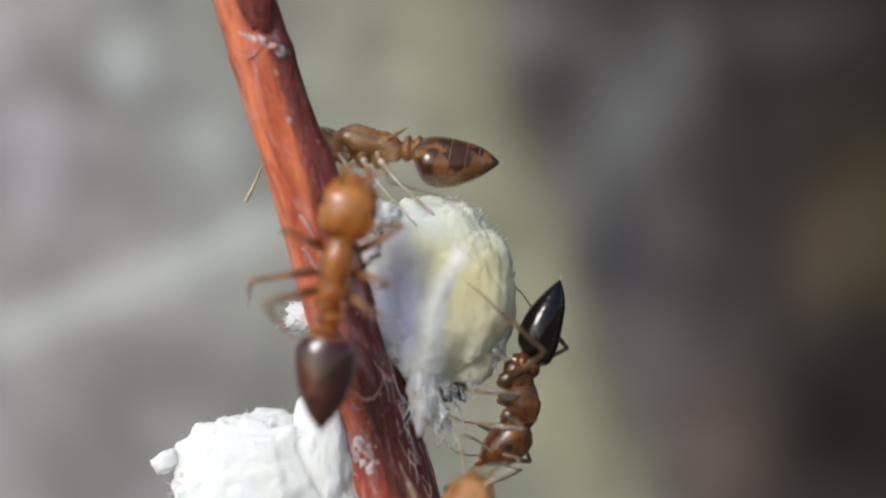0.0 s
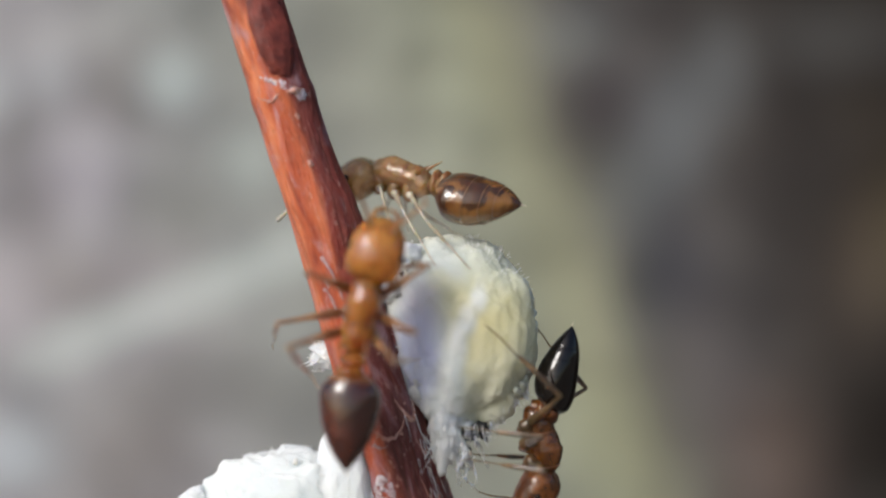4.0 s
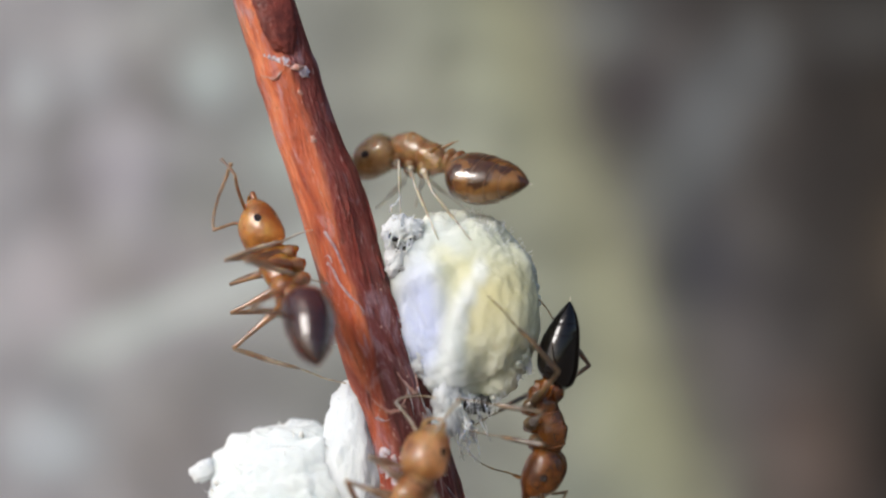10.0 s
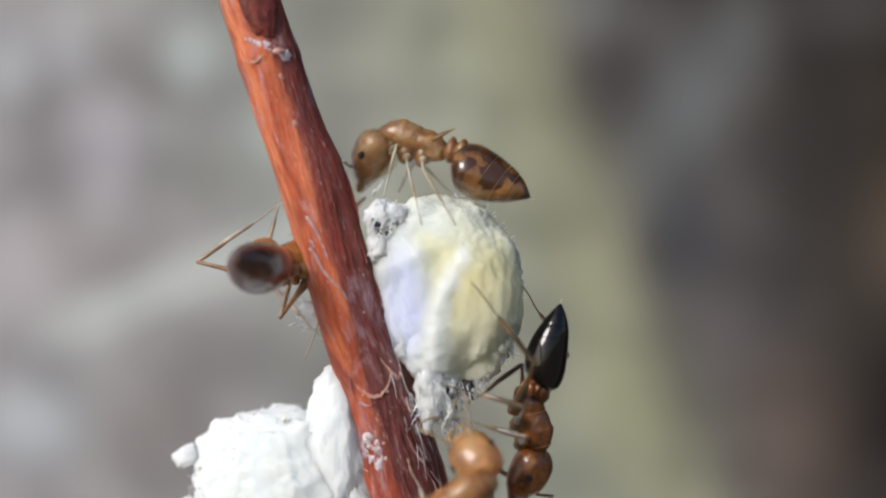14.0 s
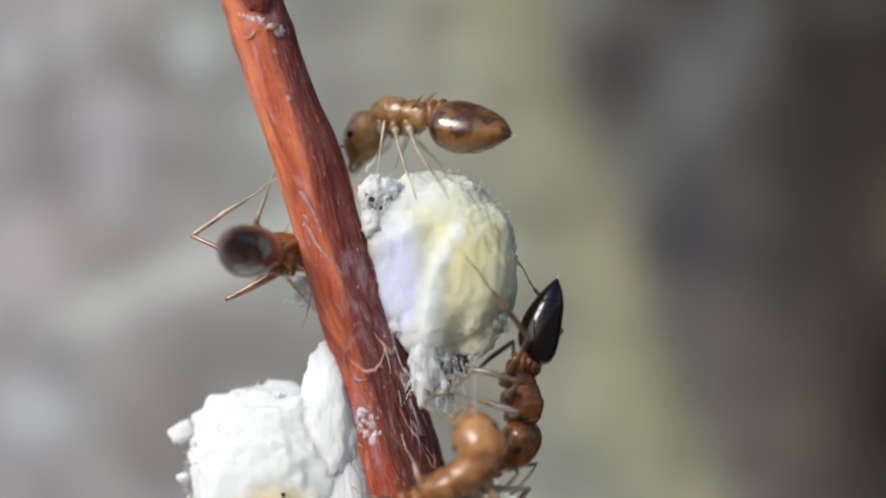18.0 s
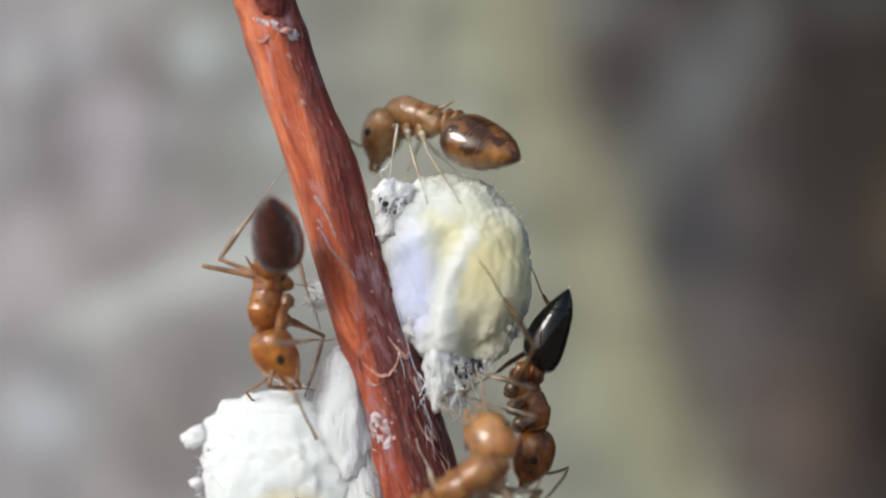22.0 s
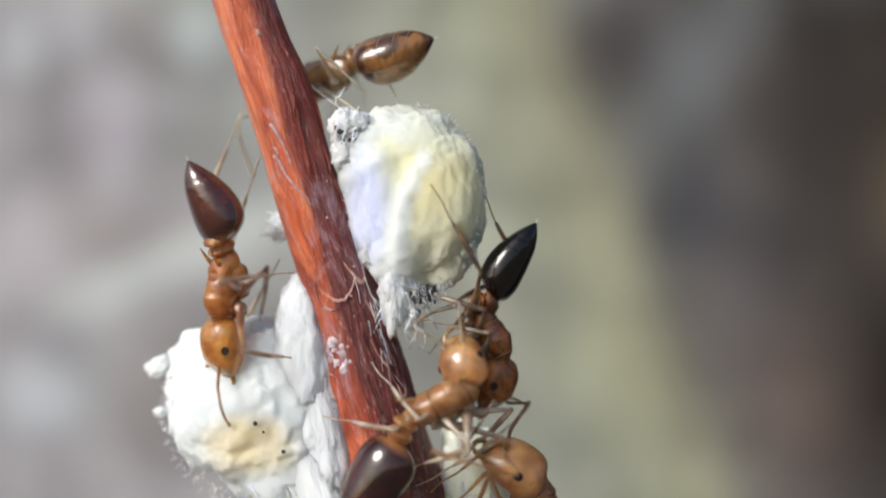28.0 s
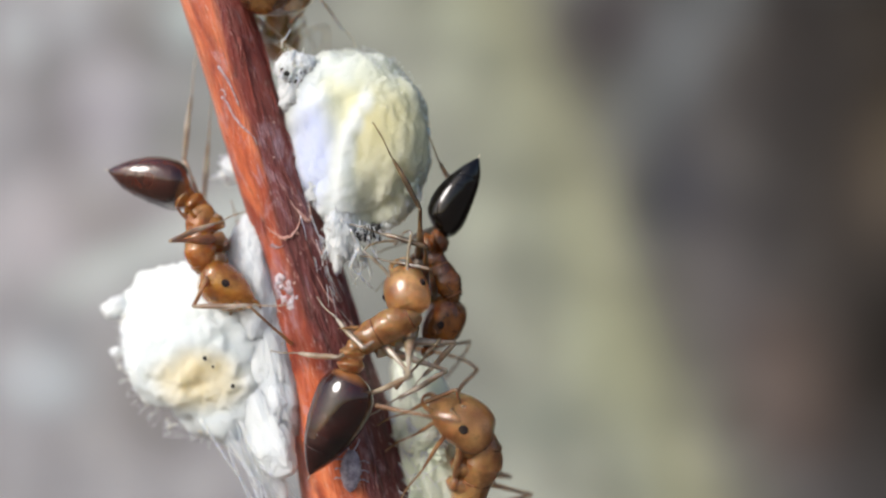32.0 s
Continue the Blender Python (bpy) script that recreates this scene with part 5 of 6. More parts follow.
    walk(child(ANT_TOP, "gaster"), [
        (0, mm(-0.866, -0.000, -0.000, -0.1, -2.9, 4.9)),
        (1, mm(-0.866, -0.000, -0.000, -0.2, -4.0, 4.3)),
        (2, mm(-0.866, 0.000, -0.000, -0.2, -4.0, 4.4)),
        (5, mm(-0.866, -0.000, -0.000, -0.1, -3.0, 3.2)),
        (6, mm(-0.866, 0.000, -0.000, -0.0, -2.4, 0.6)),
        (7, mm(-0.866, -0.000, -0.000, -0.0, -2.2, 1.2)),
        (9, mm(-0.866, -0.000, -0.000, -0.0, -0.1, 2.3)),
        (11, mm(-0.866, 0.000, -0.000, 0.0, 0.9, 0.7)),
        (13, mm(-0.866, -0.000, -0.000, 0.0, 0.5, 5.2)),
        (14, mm(-0.866, 0.000, -0.000, 0.2, -19.6, -1.2)),
        (14.5, mm(-0.866, 0.000, -0.000, 0.2, -18.8, -0.9)),
        (17, mm(-0.866, -0.000, -0.000, 1.1, -15.1, -8.3)),
        (19, mm(-0.866, -0.000, -0.000, 0.7, -16.4, -4.6)),
        (21, mm(-0.866, 0.000, -0.000, 1.1, -16.3, -7.5)),
        (23, mm(-0.866, 0.000, -0.000, 0.7, -13.7, -6.1)),
        (25, mm(-0.866, -0.000, -0.000, 1.2, -15.7, -8.8)),
        (25.5, mm(-0.866, 0.000, -0.000, -0.1, -13.4, 0.4)),
        (27.5, mm(-0.866, 0.000, 0.000, 0.0, -9.0, 0.0)),
        (28, mm(-0.866, 0.000, 0.000, 0.0, -9.0, 0.0)),
        (28.5, mm(-0.866, 0.000, 0.000, 0.0, -3.0, 0.0)),
        (29, mm(-0.866, 0.000, 0.000, 0.0, 12.0, 4.0)),
        (30, mm(-0.866, 0.000, 0.000, 0.0, 26.0, 0.0)),
        (31, mm(-0.866, 0.000, 0.000, 0.0, 32.0, 0.0)),
        (32, mm(-0.866, 0.000, 0.000, 0.0, 32.0, 0.0))])
    walk(child(ANT_TOP, "waist"), [
        (0, mm(-0.524, 0.000, -0.023, 0.0, 3.8, 0.0)),
        (32, mm(-0.524, 0.000, -0.023, 0.0, 3.8, 0.0))])
    reach(ANT_TOP, ant_top, {
        ("hind", 1): [(0.20, -0.85, 0.22, 0, 26.4), (-0.70, -0.35, 0.98, 26.5, 30.4), (-1.30, -0.30, 1.05, 30.5, 32)],
        ("hind", -1): [(-0.02, 0.30, 0.87, 0, 26.4), (-0.25, -0.30, 0.80, 26.5, 30.4), (-0.05, -0.30, 0.86, 30.5, 32)],
        ("middle", 1): [(-0.40, -0.85, 0.35, 0, 32)],
        ("middle", -1): [(-0.90, 0.30, 0.91, 0, 32)],
        ("front", 1): [(-1.05, -0.62, 0.70, 0, 32)],
        ("front", -1): [(-1.56, 0.40, 0.89, 0, 32)]},
        knees={(hip, side): [(0.15 * side, -0.9 * side, -0.35, 0, 26.4), (-0.7 * side, -0.3, 0.7, 26.5, 32)] for hip in HIPS for side in (-1, 1)})
    wave(ANT_TOP, 7, 1.1)

    ant_right = [
        (0, mm(1.200, -0.400, -2.250, 14.0, 84.3, 0.0)),
        (1, mm(1.162, -0.400, -2.262, 14.0, 84.5, 0.0)),
        (2, mm(1.135, -0.400, -2.367, 14.0, 85.8, 0.0)),
        (5, mm(1.197, -0.400, -2.333, 14.0, 79.2, 0.0)),
        (6, mm(1.129, -0.400, -2.287, 14.0, 80.9, 0.0)),
        (9, mm(1.240, -0.400, -2.341, 14.0, 80.8, 0.0)),
        (11, mm(1.170, -0.400, -2.577, 14.0, 79.4, 0.0)),
        (13, mm(1.212, -0.400, -2.614, 14.0, 82.1, 0.0)),
        (14, mm(1.247, -0.400, -2.701, 14.0, 80.5, 0.0)),
        (14.5, mm(1.306, -0.400, -2.714, 14.0, 80.1, 0.0)),
        (17, mm(1.191, -0.400, -2.617, 14.0, 83.9, 0.0)),
        (19, mm(1.200, -0.400, -2.724, 14.0, 80.0, 0.0)),
        (21, mm(1.102, -0.400, -2.710, 14.0, 78.4, 0.0)),
        (22, mm(1.063, -0.400, -2.730, 14.1, 76.9, 0.0)),
        (23, mm(1.079, -0.400, -2.775, 14.3, 71.5, 0.0)),
        (24.5, mm(0.931, -0.400, -2.771, 14.3, 72.3, 0.0)),
        (25, mm(1.157, -0.400, -2.864, 14.6, 66.4, 0.0)),
        (25.5, mm(1.045, -0.400, -2.853, 14.7, 65.9, 0.0)),
        (27.5, mm(1.113, -0.400, -2.788, 14.8, 64.5, 0.0)),
        (28, mm(1.129, -0.400, -2.816, 14.7, 65.6, 0.0)),
        (29, mm(1.147, -0.400, -2.866, 14.6, 67.3, 0.0)),
        (30, mm(1.131, -0.400, -2.930, 14.7, 65.5, 0.0)),
        (31, mm(1.224, -0.400, -2.831, 14.6, 67.1, 0.0)),
        (32, mm(1.226, -0.400, -2.906, 14.7, 65.9, 0.0))]
    walk(ANT_RIGHT, ant_right)
    walk(child(ANT_RIGHT, "head"), [
        (0, mm(0.484, 0.000, 0.022, -7.4, 44.0, -18.1)),
        (1, mm(0.484, 0.000, 0.022, -5.5, 38.9, -15.5)),
        (2, mm(0.484, 0.000, 0.022, -5.3, 37.4, -15.6)),
        (5, mm(0.484, 0.000, 0.022, -3.5, 31.0, -12.6)),
        (6, mm(0.484, 0.000, 0.022, -4.4, 34.8, -14.0)),
        (9, mm(0.484, 0.000, 0.022, -3.2, 29.7, -12.1)),
        (11, mm(0.484, 0.000, 0.022, -2.9, 28.9, -11.4)),
        (13, mm(0.484, 0.000, 0.022, -2.8, 28.2, -11.0)),
        (14, mm(0.484, 0.000, 0.022, -2.9, 28.7, -11.4)),
        (14.5, mm(0.484, 0.000, 0.022, -2.5, 26.7, -10.4)),
        (17, mm(0.484, 0.000, 0.022, -2.7, 27.5, -11.2)),
        (19, mm(0.484, 0.000, 0.022, -3.1, 30.5, -11.5)),
        (21, mm(0.484, 0.000, 0.022, -2.3, 25.8, -10.1)),
        (22, mm(0.484, 0.000, 0.022, -1.3, 18.8, -8.1)),
        (23, mm(0.484, 0.000, 0.022, -2.8, 28.0, -11.3)),
        (24.5, mm(0.484, 0.000, 0.022, -2.0, 23.6, -9.5)),
        (25, mm(0.484, 0.000, 0.022, -3.1, 29.6, -11.8)),
        (25.5, mm(0.484, 0.000, 0.022, -2.2, 24.8, -10.1)),
        (27.5, mm(0.484, 0.000, 0.022, -4.3, 34.6, -13.9)),
        (28, mm(0.484, 0.000, 0.022, -4.7, 36.1, -14.5)),
        (29, mm(0.484, 0.000, 0.022, -4.3, 34.6, -13.7)),
        (30, mm(0.484, 0.000, 0.022, -6.0, 40.1, -16.4)),
        (31, mm(0.484, 0.000, 0.022, -5.8, 39.7, -16.1)),
        (32, mm(0.484, 0.000, 0.022, -6.4, 41.2, -16.9))])
    walk(child(ANT_RIGHT, "gaster"), [
        (0, mm(-0.405, 0.044, 0.358, -0.7, 17.7, -4.2)),
        (1, mm(-0.402, 0.042, 0.358, -0.6, 16.4, -4.0)),
        (2, mm(-0.348, 0.034, 0.339, -0.5, 15.3, -3.8)),
        (5, mm(-0.374, 0.038, 0.349, -0.7, 17.5, -4.4)),
        (6, mm(-0.386, 0.043, 0.353, -0.6, 17.2, -4.1)),
        (9, mm(-0.420, 0.043, 0.362, -0.3, 12.1, -2.8)),
        (11, mm(-0.442, 0.042, 0.366, -0.5, 15.7, -3.9)),
        (13, mm(-0.486, 0.049, 0.370, -0.5, 16.4, -3.8)),
        (14, mm(-0.409, 0.043, 0.359, -0.6, 16.2, -3.9)),
        (14.5, mm(-0.440, 0.031, 0.331, -0.7, 17.1, -4.4)),
        (17, mm(-0.380, 0.035, 0.347, -0.4, 13.8, -3.5)),
        (19, mm(-0.427, 0.045, 0.363, -1.2, 23.1, -5.8)),
        (21, mm(-0.382, 0.043, 0.351, -1.5, 25.8, -6.5)),
        (22, mm(-0.377, 0.048, 0.349, -1.8, 28.6, -7.2)),
        (23, mm(-0.254, 0.030, 0.282, -4.9, 41.9, -12.7)),
        (24.5, mm(-0.428, 0.014, 0.258, -13.3, 57.9, -23.9)),
        (25, mm(-0.525, 0.038, 0.344, -13.5, 57.6, -24.3)),
        (25.5, mm(-0.562, 0.022, 0.282, -14.3, 58.5, -25.3)),
        (27.5, mm(-0.347, 0.041, 0.338, -9.7, 52.1, -19.6)),
        (28, mm(-0.389, 0.046, 0.354, -8.2, 49.6, -17.6)),
        (29, mm(-0.434, 0.049, 0.364, -6.8, 46.7, -15.6)),
        (30, mm(-0.437, 0.065, 0.363, -7.3, 48.6, -16.0)),
        (31, mm(-0.430, 0.063, 0.361, -6.6, 47.1, -15.0)),
        (32, mm(-0.504, 0.055, 0.370, -6.7, 46.7, -15.5))])
    walk(child(ANT_RIGHT, "waist"), [
        (0, mm(-0.506, 0.000, -0.022, -149.1, 73.8, -156.5)),
        (1, mm(-0.506, 0.000, -0.022, -151.0, 73.6, -158.1)),
        (2, mm(-0.506, 0.000, -0.022, -161.1, 65.9, -167.7)),
        (5, mm(-0.506, 0.000, -0.022, -157.1, 69.7, -163.9)),
        (6, mm(-0.506, 0.000, -0.022, -152.8, 71.3, -160.3)),
        (9, mm(-0.506, 0.000, -0.022, -146.0, 76.0, -153.2)),
        (11, mm(-0.506, 0.000, -0.022, -140.3, 78.8, -146.9)),
        (13, mm(-0.506, 0.000, -0.022, -105.5, 82.3, -112.7)),
        (14, mm(-0.506, 0.000, -0.022, -148.6, 74.4, -155.9)),
        (14.5, mm(-0.506, 0.000, -0.022, -149.5, 78.3, -155.0)),
        (17, mm(-0.506, 0.000, -0.022, -158.3, 70.5, -164.6)),
        (19, mm(-0.506, 0.000, -0.022, -143.1, 76.7, -150.5)),
        (21, mm(-0.506, 0.000, -0.022, -153.1, 70.6, -160.8)),
        (22, mm(-0.506, 0.000, -0.022, -151.3, 69.7, -159.8)),
        (23, mm(-0.506, 0.000, -0.022, -165.6, 50.1, -173.3)),
        (24.5, mm(-0.506, 0.000, -0.022, -166.6, 74.1, -169.9)),
        (25, mm(-0.506, 0.000, -0.022, -58.0, 83.4, -63.8)),
        (25.5, mm(-0.506, 0.000, -0.022, -17.9, 78.8, -21.7)),
        (27.5, mm(-0.506, 0.000, -0.022, -157.8, 65.5, -165.6)),
        (28, mm(-0.506, 0.000, -0.022, -150.5, 71.5, -158.5)),
        (29, mm(-0.506, 0.000, -0.022, -137.7, 77.3, -145.6)),
        (30, mm(-0.506, 0.000, -0.022, -126.1, 76.2, -136.5)),
        (31, mm(-0.506, 0.000, -0.022, -130.3, 75.5, -140.6)),
        (32, mm(-0.506, 0.000, -0.022, -84.4, 82.0, -92.5))])
    reach(ANT_RIGHT, ant_right, {
        ("hind", -1): [(0.37, -1.20, -0.51, 0, 32)],
        ("hind", 1): [(1.04, -0.50, -0.51, 0, 32)],
        ("middle", -1): [(-0.08, -1.00, -2.08, 0, 32)],
        ("middle", 1): [(0.10, -0.30, -2.61, 0, 32)],
        ("front", -1): [(0.05, -0.90, -2.58, 0, 32)],
        ("front", 1): [(0.19, -0.40, -3.17, 0, 32)]})
    wave(ANT_RIGHT, 6, 0.9)

    ant_left = [
        (0, mm(-1.516, -1.850, -0.344, 90.0, -80.7, 0.0)),
        (1, mm(-1.490, -1.850, -0.378, 90.0, -80.6, 0.0)),
        (2, mm(-1.511, -1.850, -0.358, 90.0, -80.8, 0.0)),
        (5, mm(-1.402, -1.850, -0.315, 90.0, -77.3, 0.0)),
        (6, mm(-1.549, -1.850, -0.287, 90.0, -83.3, 0.0)),
        (7, mm(-1.697, -1.850, -0.465, -90.0, -78.5, 180.0)),
        (7.5, mm(-1.948, -1.850, -0.528, -90.0, -70.3, 180.0)),
        (8, mm(-2.018, -1.850, -0.426, -90.0, -67.1, 180.0)),
        (8.5, mm(-2.386, -1.673, -0.340, -89.9, -59.1, 163.2)),
        (9, mm(-2.576, -1.498, -0.099, -115.3, -54.9, 159.1)),
        (9.5, mm(-2.788, -1.346, -0.200, -96.4, -54.2, 146.7)),
        (10, mm(-2.758, -1.194, -0.173, -102.4, -48.5, 130.6)),
        (10.5, mm(-2.868, -1.043, 0.024, -103.9, -43.8, 121.0)),
        (11, mm(-2.933, -0.791, 0.007, -111.5, -34.5, 108.2)),
        (12, mm(-2.720, -0.239, -0.180, -118.5, -17.8, 78.6)),
        (13, mm(-2.596, -0.139, -0.037, -126.6, -9.1, 70.8)),
        (14, mm(-2.462, -0.790, -0.176, -20.9, -5.7, 55.7)),
        (16.5, mm(-2.576, -0.790, -0.289, -23.0, 5.6, 59.2)),
        (17, mm(-2.588, -0.790, -0.336, -23.3, 4.5, 60.1)),
        (18, mm(-2.602, -0.790, -0.393, -24.2, 8.9, 59.1)),
        (18.5, mm(-2.641, -0.691, -0.463, -80.2, 26.9, 63.1)),
        (19, mm(-2.778, -0.544, -0.869, -160.2, 54.0, 59.2)),
        (20, mm(-3.060, -0.848, -0.914, -163.5, 78.8, 61.2)),
        (21, mm(-2.888, -1.048, -0.990, -87.9, 79.8, 131.2)),
        (22, mm(-2.873, -1.100, -1.033, -39.2, 85.2, 180.0)),
        (23, mm(-2.727, -1.250, -1.358, 107.9, 77.0, -32.5)),
        (24, mm(-2.773, -1.250, -1.454, 113.4, 71.7, -26.4)),
        (25, mm(-2.784, -1.250, -1.546, 140.2, 77.5, 0.0)),
        (25.5, mm(-2.659, -1.250, -1.464, 140.2, 77.2, 0.0)),
        (27.5, mm(-2.983, -0.980, -1.896, -39.1, 87.4, 180.0)),
        (28, mm(-2.973, -0.980, -2.021, -39.1, 86.8, 180.0)),
        (29, mm(-2.985, -0.980, -2.235, -39.5, 80.9, 180.0)),
        (30, mm(-2.930, -0.980, -2.304, -39.5, 79.7, 180.0)),
        (31, mm(-2.857, -0.980, -2.265, -39.2, 85.3, 180.0)),
        (31.5, mm(-2.890, -0.980, -2.329, -39.2, 85.3, 180.0)),
        (32, mm(-2.504, -0.980, -2.252, 115.4, 83.2, -25.4))]
    walk(ANT_LEFT, ant_left)
    walk(child(ANT_LEFT, "head"), [
        (0, mm(0.510, 0.000, 0.023, 0.1, -2.0, -3.8)),
        (1, mm(0.510, 0.000, 0.023, 0.1, -1.9, -3.1)),
        (2, mm(0.510, 0.000, 0.023, 0.1, -2.0, -4.1)),
        (5, mm(0.510, 0.000, 0.023, 0.1, -1.7, -3.5)),
        (6, mm(0.510, 0.000, 0.023, 0.1, -1.8, -4.8)),
        (7, mm(0.510, 0.000, 0.023, -0.0, -1.8, 2.2)),
        (7.5, mm(0.510, 0.000, 0.023, 0.0, -1.8, -2.2)),
        (8, mm(0.510, 0.000, 0.023, -0.0, -1.8, 0.6)),
        (8.5, mm(0.510, 0.000, 0.023, 0.2, -6.7, -3.4)),
        (9, mm(0.510, 0.000, 0.023, -0.5, 4.7, -12.0)),
        (9.5, mm(0.510, 0.000, 0.023, 0.5, -6.2, -9.9)),
        (10, mm(0.510, 0.000, 0.023, 1.0, -11.7, -9.4)),
        (10.5, mm(0.510, 0.000, 0.023, -1.8, 13.9, -15.0)),
        (11, mm(0.510, 0.000, 0.023, -3.8, 35.4, -11.8)),
        (12, mm(0.510, 0.000, 0.023, -3.8, 30.5, -13.9)),
        (13, mm(0.510, 0.000, 0.023, -2.0, 26.1, -8.8)),
        (14, mm(0.510, 0.000, 0.023, -3.3, -23.9, 15.7)),
        (16.5, mm(0.510, 0.000, 0.023, -5.4, -33.5, 17.8)),
        (17, mm(0.510, 0.000, 0.023, -5.4, -29.5, 20.3)),
        (18, mm(0.510, 0.000, 0.023, -4.0, -24.8, 18.0)),
        (18.5, mm(0.510, 0.000, 0.023, 2.9, -9.7, -33.7)),
        (19, mm(0.510, 0.000, 0.023, -0.8, 8.9, -9.9)),
        (20, mm(0.510, 0.000, 0.023, -0.7, 22.0, -3.8)),
        (21, mm(0.510, 0.000, 0.023, 0.0, -1.1, -3.3)),
        (22, mm(0.510, 0.000, 0.023, 1.3, 23.7, 6.4)),
        (23, mm(0.510, 0.000, 0.023, 9.2, 48.8, 20.0)),
        (24, mm(0.510, 0.000, 0.023, 26.0, 55.0, 47.9)),
        (25, mm(0.510, 0.000, 0.023, 0.3, 14.3, 2.0)),
        (25.5, mm(0.510, 0.000, 0.023, 0.4, 14.4, 3.0)),
        (27.5, mm(0.510, 0.000, 0.023, -0.0, 6.3, -0.6)),
        (28, mm(0.510, 0.000, 0.023, -0.1, 3.2, -2.8)),
        (29, mm(0.510, 0.000, 0.023, 0.8, 14.0, 6.8)),
        (30, mm(0.510, 0.000, 0.023, 1.5, 17.0, 10.1)),
        (31, mm(0.510, 0.000, 0.023, 0.8, 13.3, 6.4)),
        (31.5, mm(0.510, 0.000, 0.023, 0.6, 12.6, 5.7)),
        (32, mm(0.510, 0.000, 0.023, 7.3, 33.6, 23.7))])
    walk(child(ANT_LEFT, "gaster"), [
        (0, mm(-0.881, 0.000, -0.000, 0.4, 7.2, 6.0)),
        (1, mm(-0.881, 0.000, -0.000, 0.4, 7.2, 6.0)),
        (2, mm(-0.881, -0.000, -0.000, 0.3, 7.1, 4.2)),
        (5, mm(-0.881, 0.000, -0.000, 0.9, 7.2, 14.1)),
        (6, mm(-0.881, 0.000, -0.000, 0.9, 6.6, 15.9)),
        (7, mm(-0.881, 0.000, -0.000, -0.5, 7.1, -7.5)),
        (7.5, mm(-0.881, -0.000, -0.000, -0.8, 6.4, -14.6)),
        (8, mm(-0.881, -0.000, -0.000, -0.7, 6.5, -12.3)),
        (8.5, mm(-0.881, -0.000, -0.000, 0.1, -0.4, -15.9)),
        (9, mm(-0.760, -0.146, 0.069, 0.5, 17.0, 3.5)),
        (9.5, mm(-0.665, -0.128, 0.156, 1.2, 12.4, 11.2)),
        (10, mm(-0.622, -0.216, 0.084, 0.3, 3.9, 7.6)),
        (10.5, mm(-0.647, -0.080, 0.003, 0.1, 1.4, 4.8)),
        (11, mm(-0.633, -0.026, -0.030, -0.2, -1.6, 12.8)),
        (12, mm(-0.691, 0.059, -0.082, 0.4, -14.1, -3.1)),
        (13, mm(-0.797, 0.090, -0.029, 1.6, -12.6, -14.8)),
        (14, mm(-0.507, -0.002, 0.070, -1.2, -3.9, 33.9)),
        (16.5, mm(-0.485, -0.001, 0.017, -3.3, -12.9, 28.7)),
        (17, mm(-0.485, 0.012, 0.018, -2.9, -11.4, 28.7)),
        (18, mm(-0.486, 0.008, -0.003, -3.5, -13.7, 28.6)),
        (18.5, mm(-0.489, 0.059, -0.002, 1.4, -28.7, -5.5)),
        (19, mm(-0.497, 0.194, 0.137, -0.8, 2.7, -33.6)),
        (20, mm(-0.448, 0.246, 0.148, -6.7, 18.0, -40.5)),
        (21, mm(-0.550, 0.252, 0.137, -4.9, 16.4, -33.4)),
        (22, mm(-0.518, 0.271, 0.143, -6.4, 18.4, -37.9)),
        (23, mm(-0.512, 0.213, 0.076, -0.5, 6.3, -9.1)),
        (24, mm(-0.565, 0.203, 0.117, -0.6, 6.7, -11.1)),
        (25, mm(-0.685, 0.183, 0.093, 0.1, 7.7, 0.9)),
        (25.5, mm(-0.642, 0.160, 0.120, -0.1, 2.5, -3.7)),
        (27.5, mm(-0.622, 0.053, 0.093, 0.9, 17.5, 6.1)),
        (28, mm(-0.706, 0.051, 0.096, 1.7, 21.1, 9.0)),
        (29, mm(-0.692, 0.045, 0.103, 6.0, 32.4, 20.5)),
        (30, mm(-0.710, 0.030, 0.121, 7.4, 34.8, 23.3)),
        (31, mm(-0.673, -0.043, 0.180, 19.9, 46.7, 44.2)),
        (31.5, mm(-0.659, -0.044, 0.180, 24.4, 49.3, 50.5)),
        (32, mm(-0.709, -0.079, 0.160, 22.5, 49.2, 46.9))])
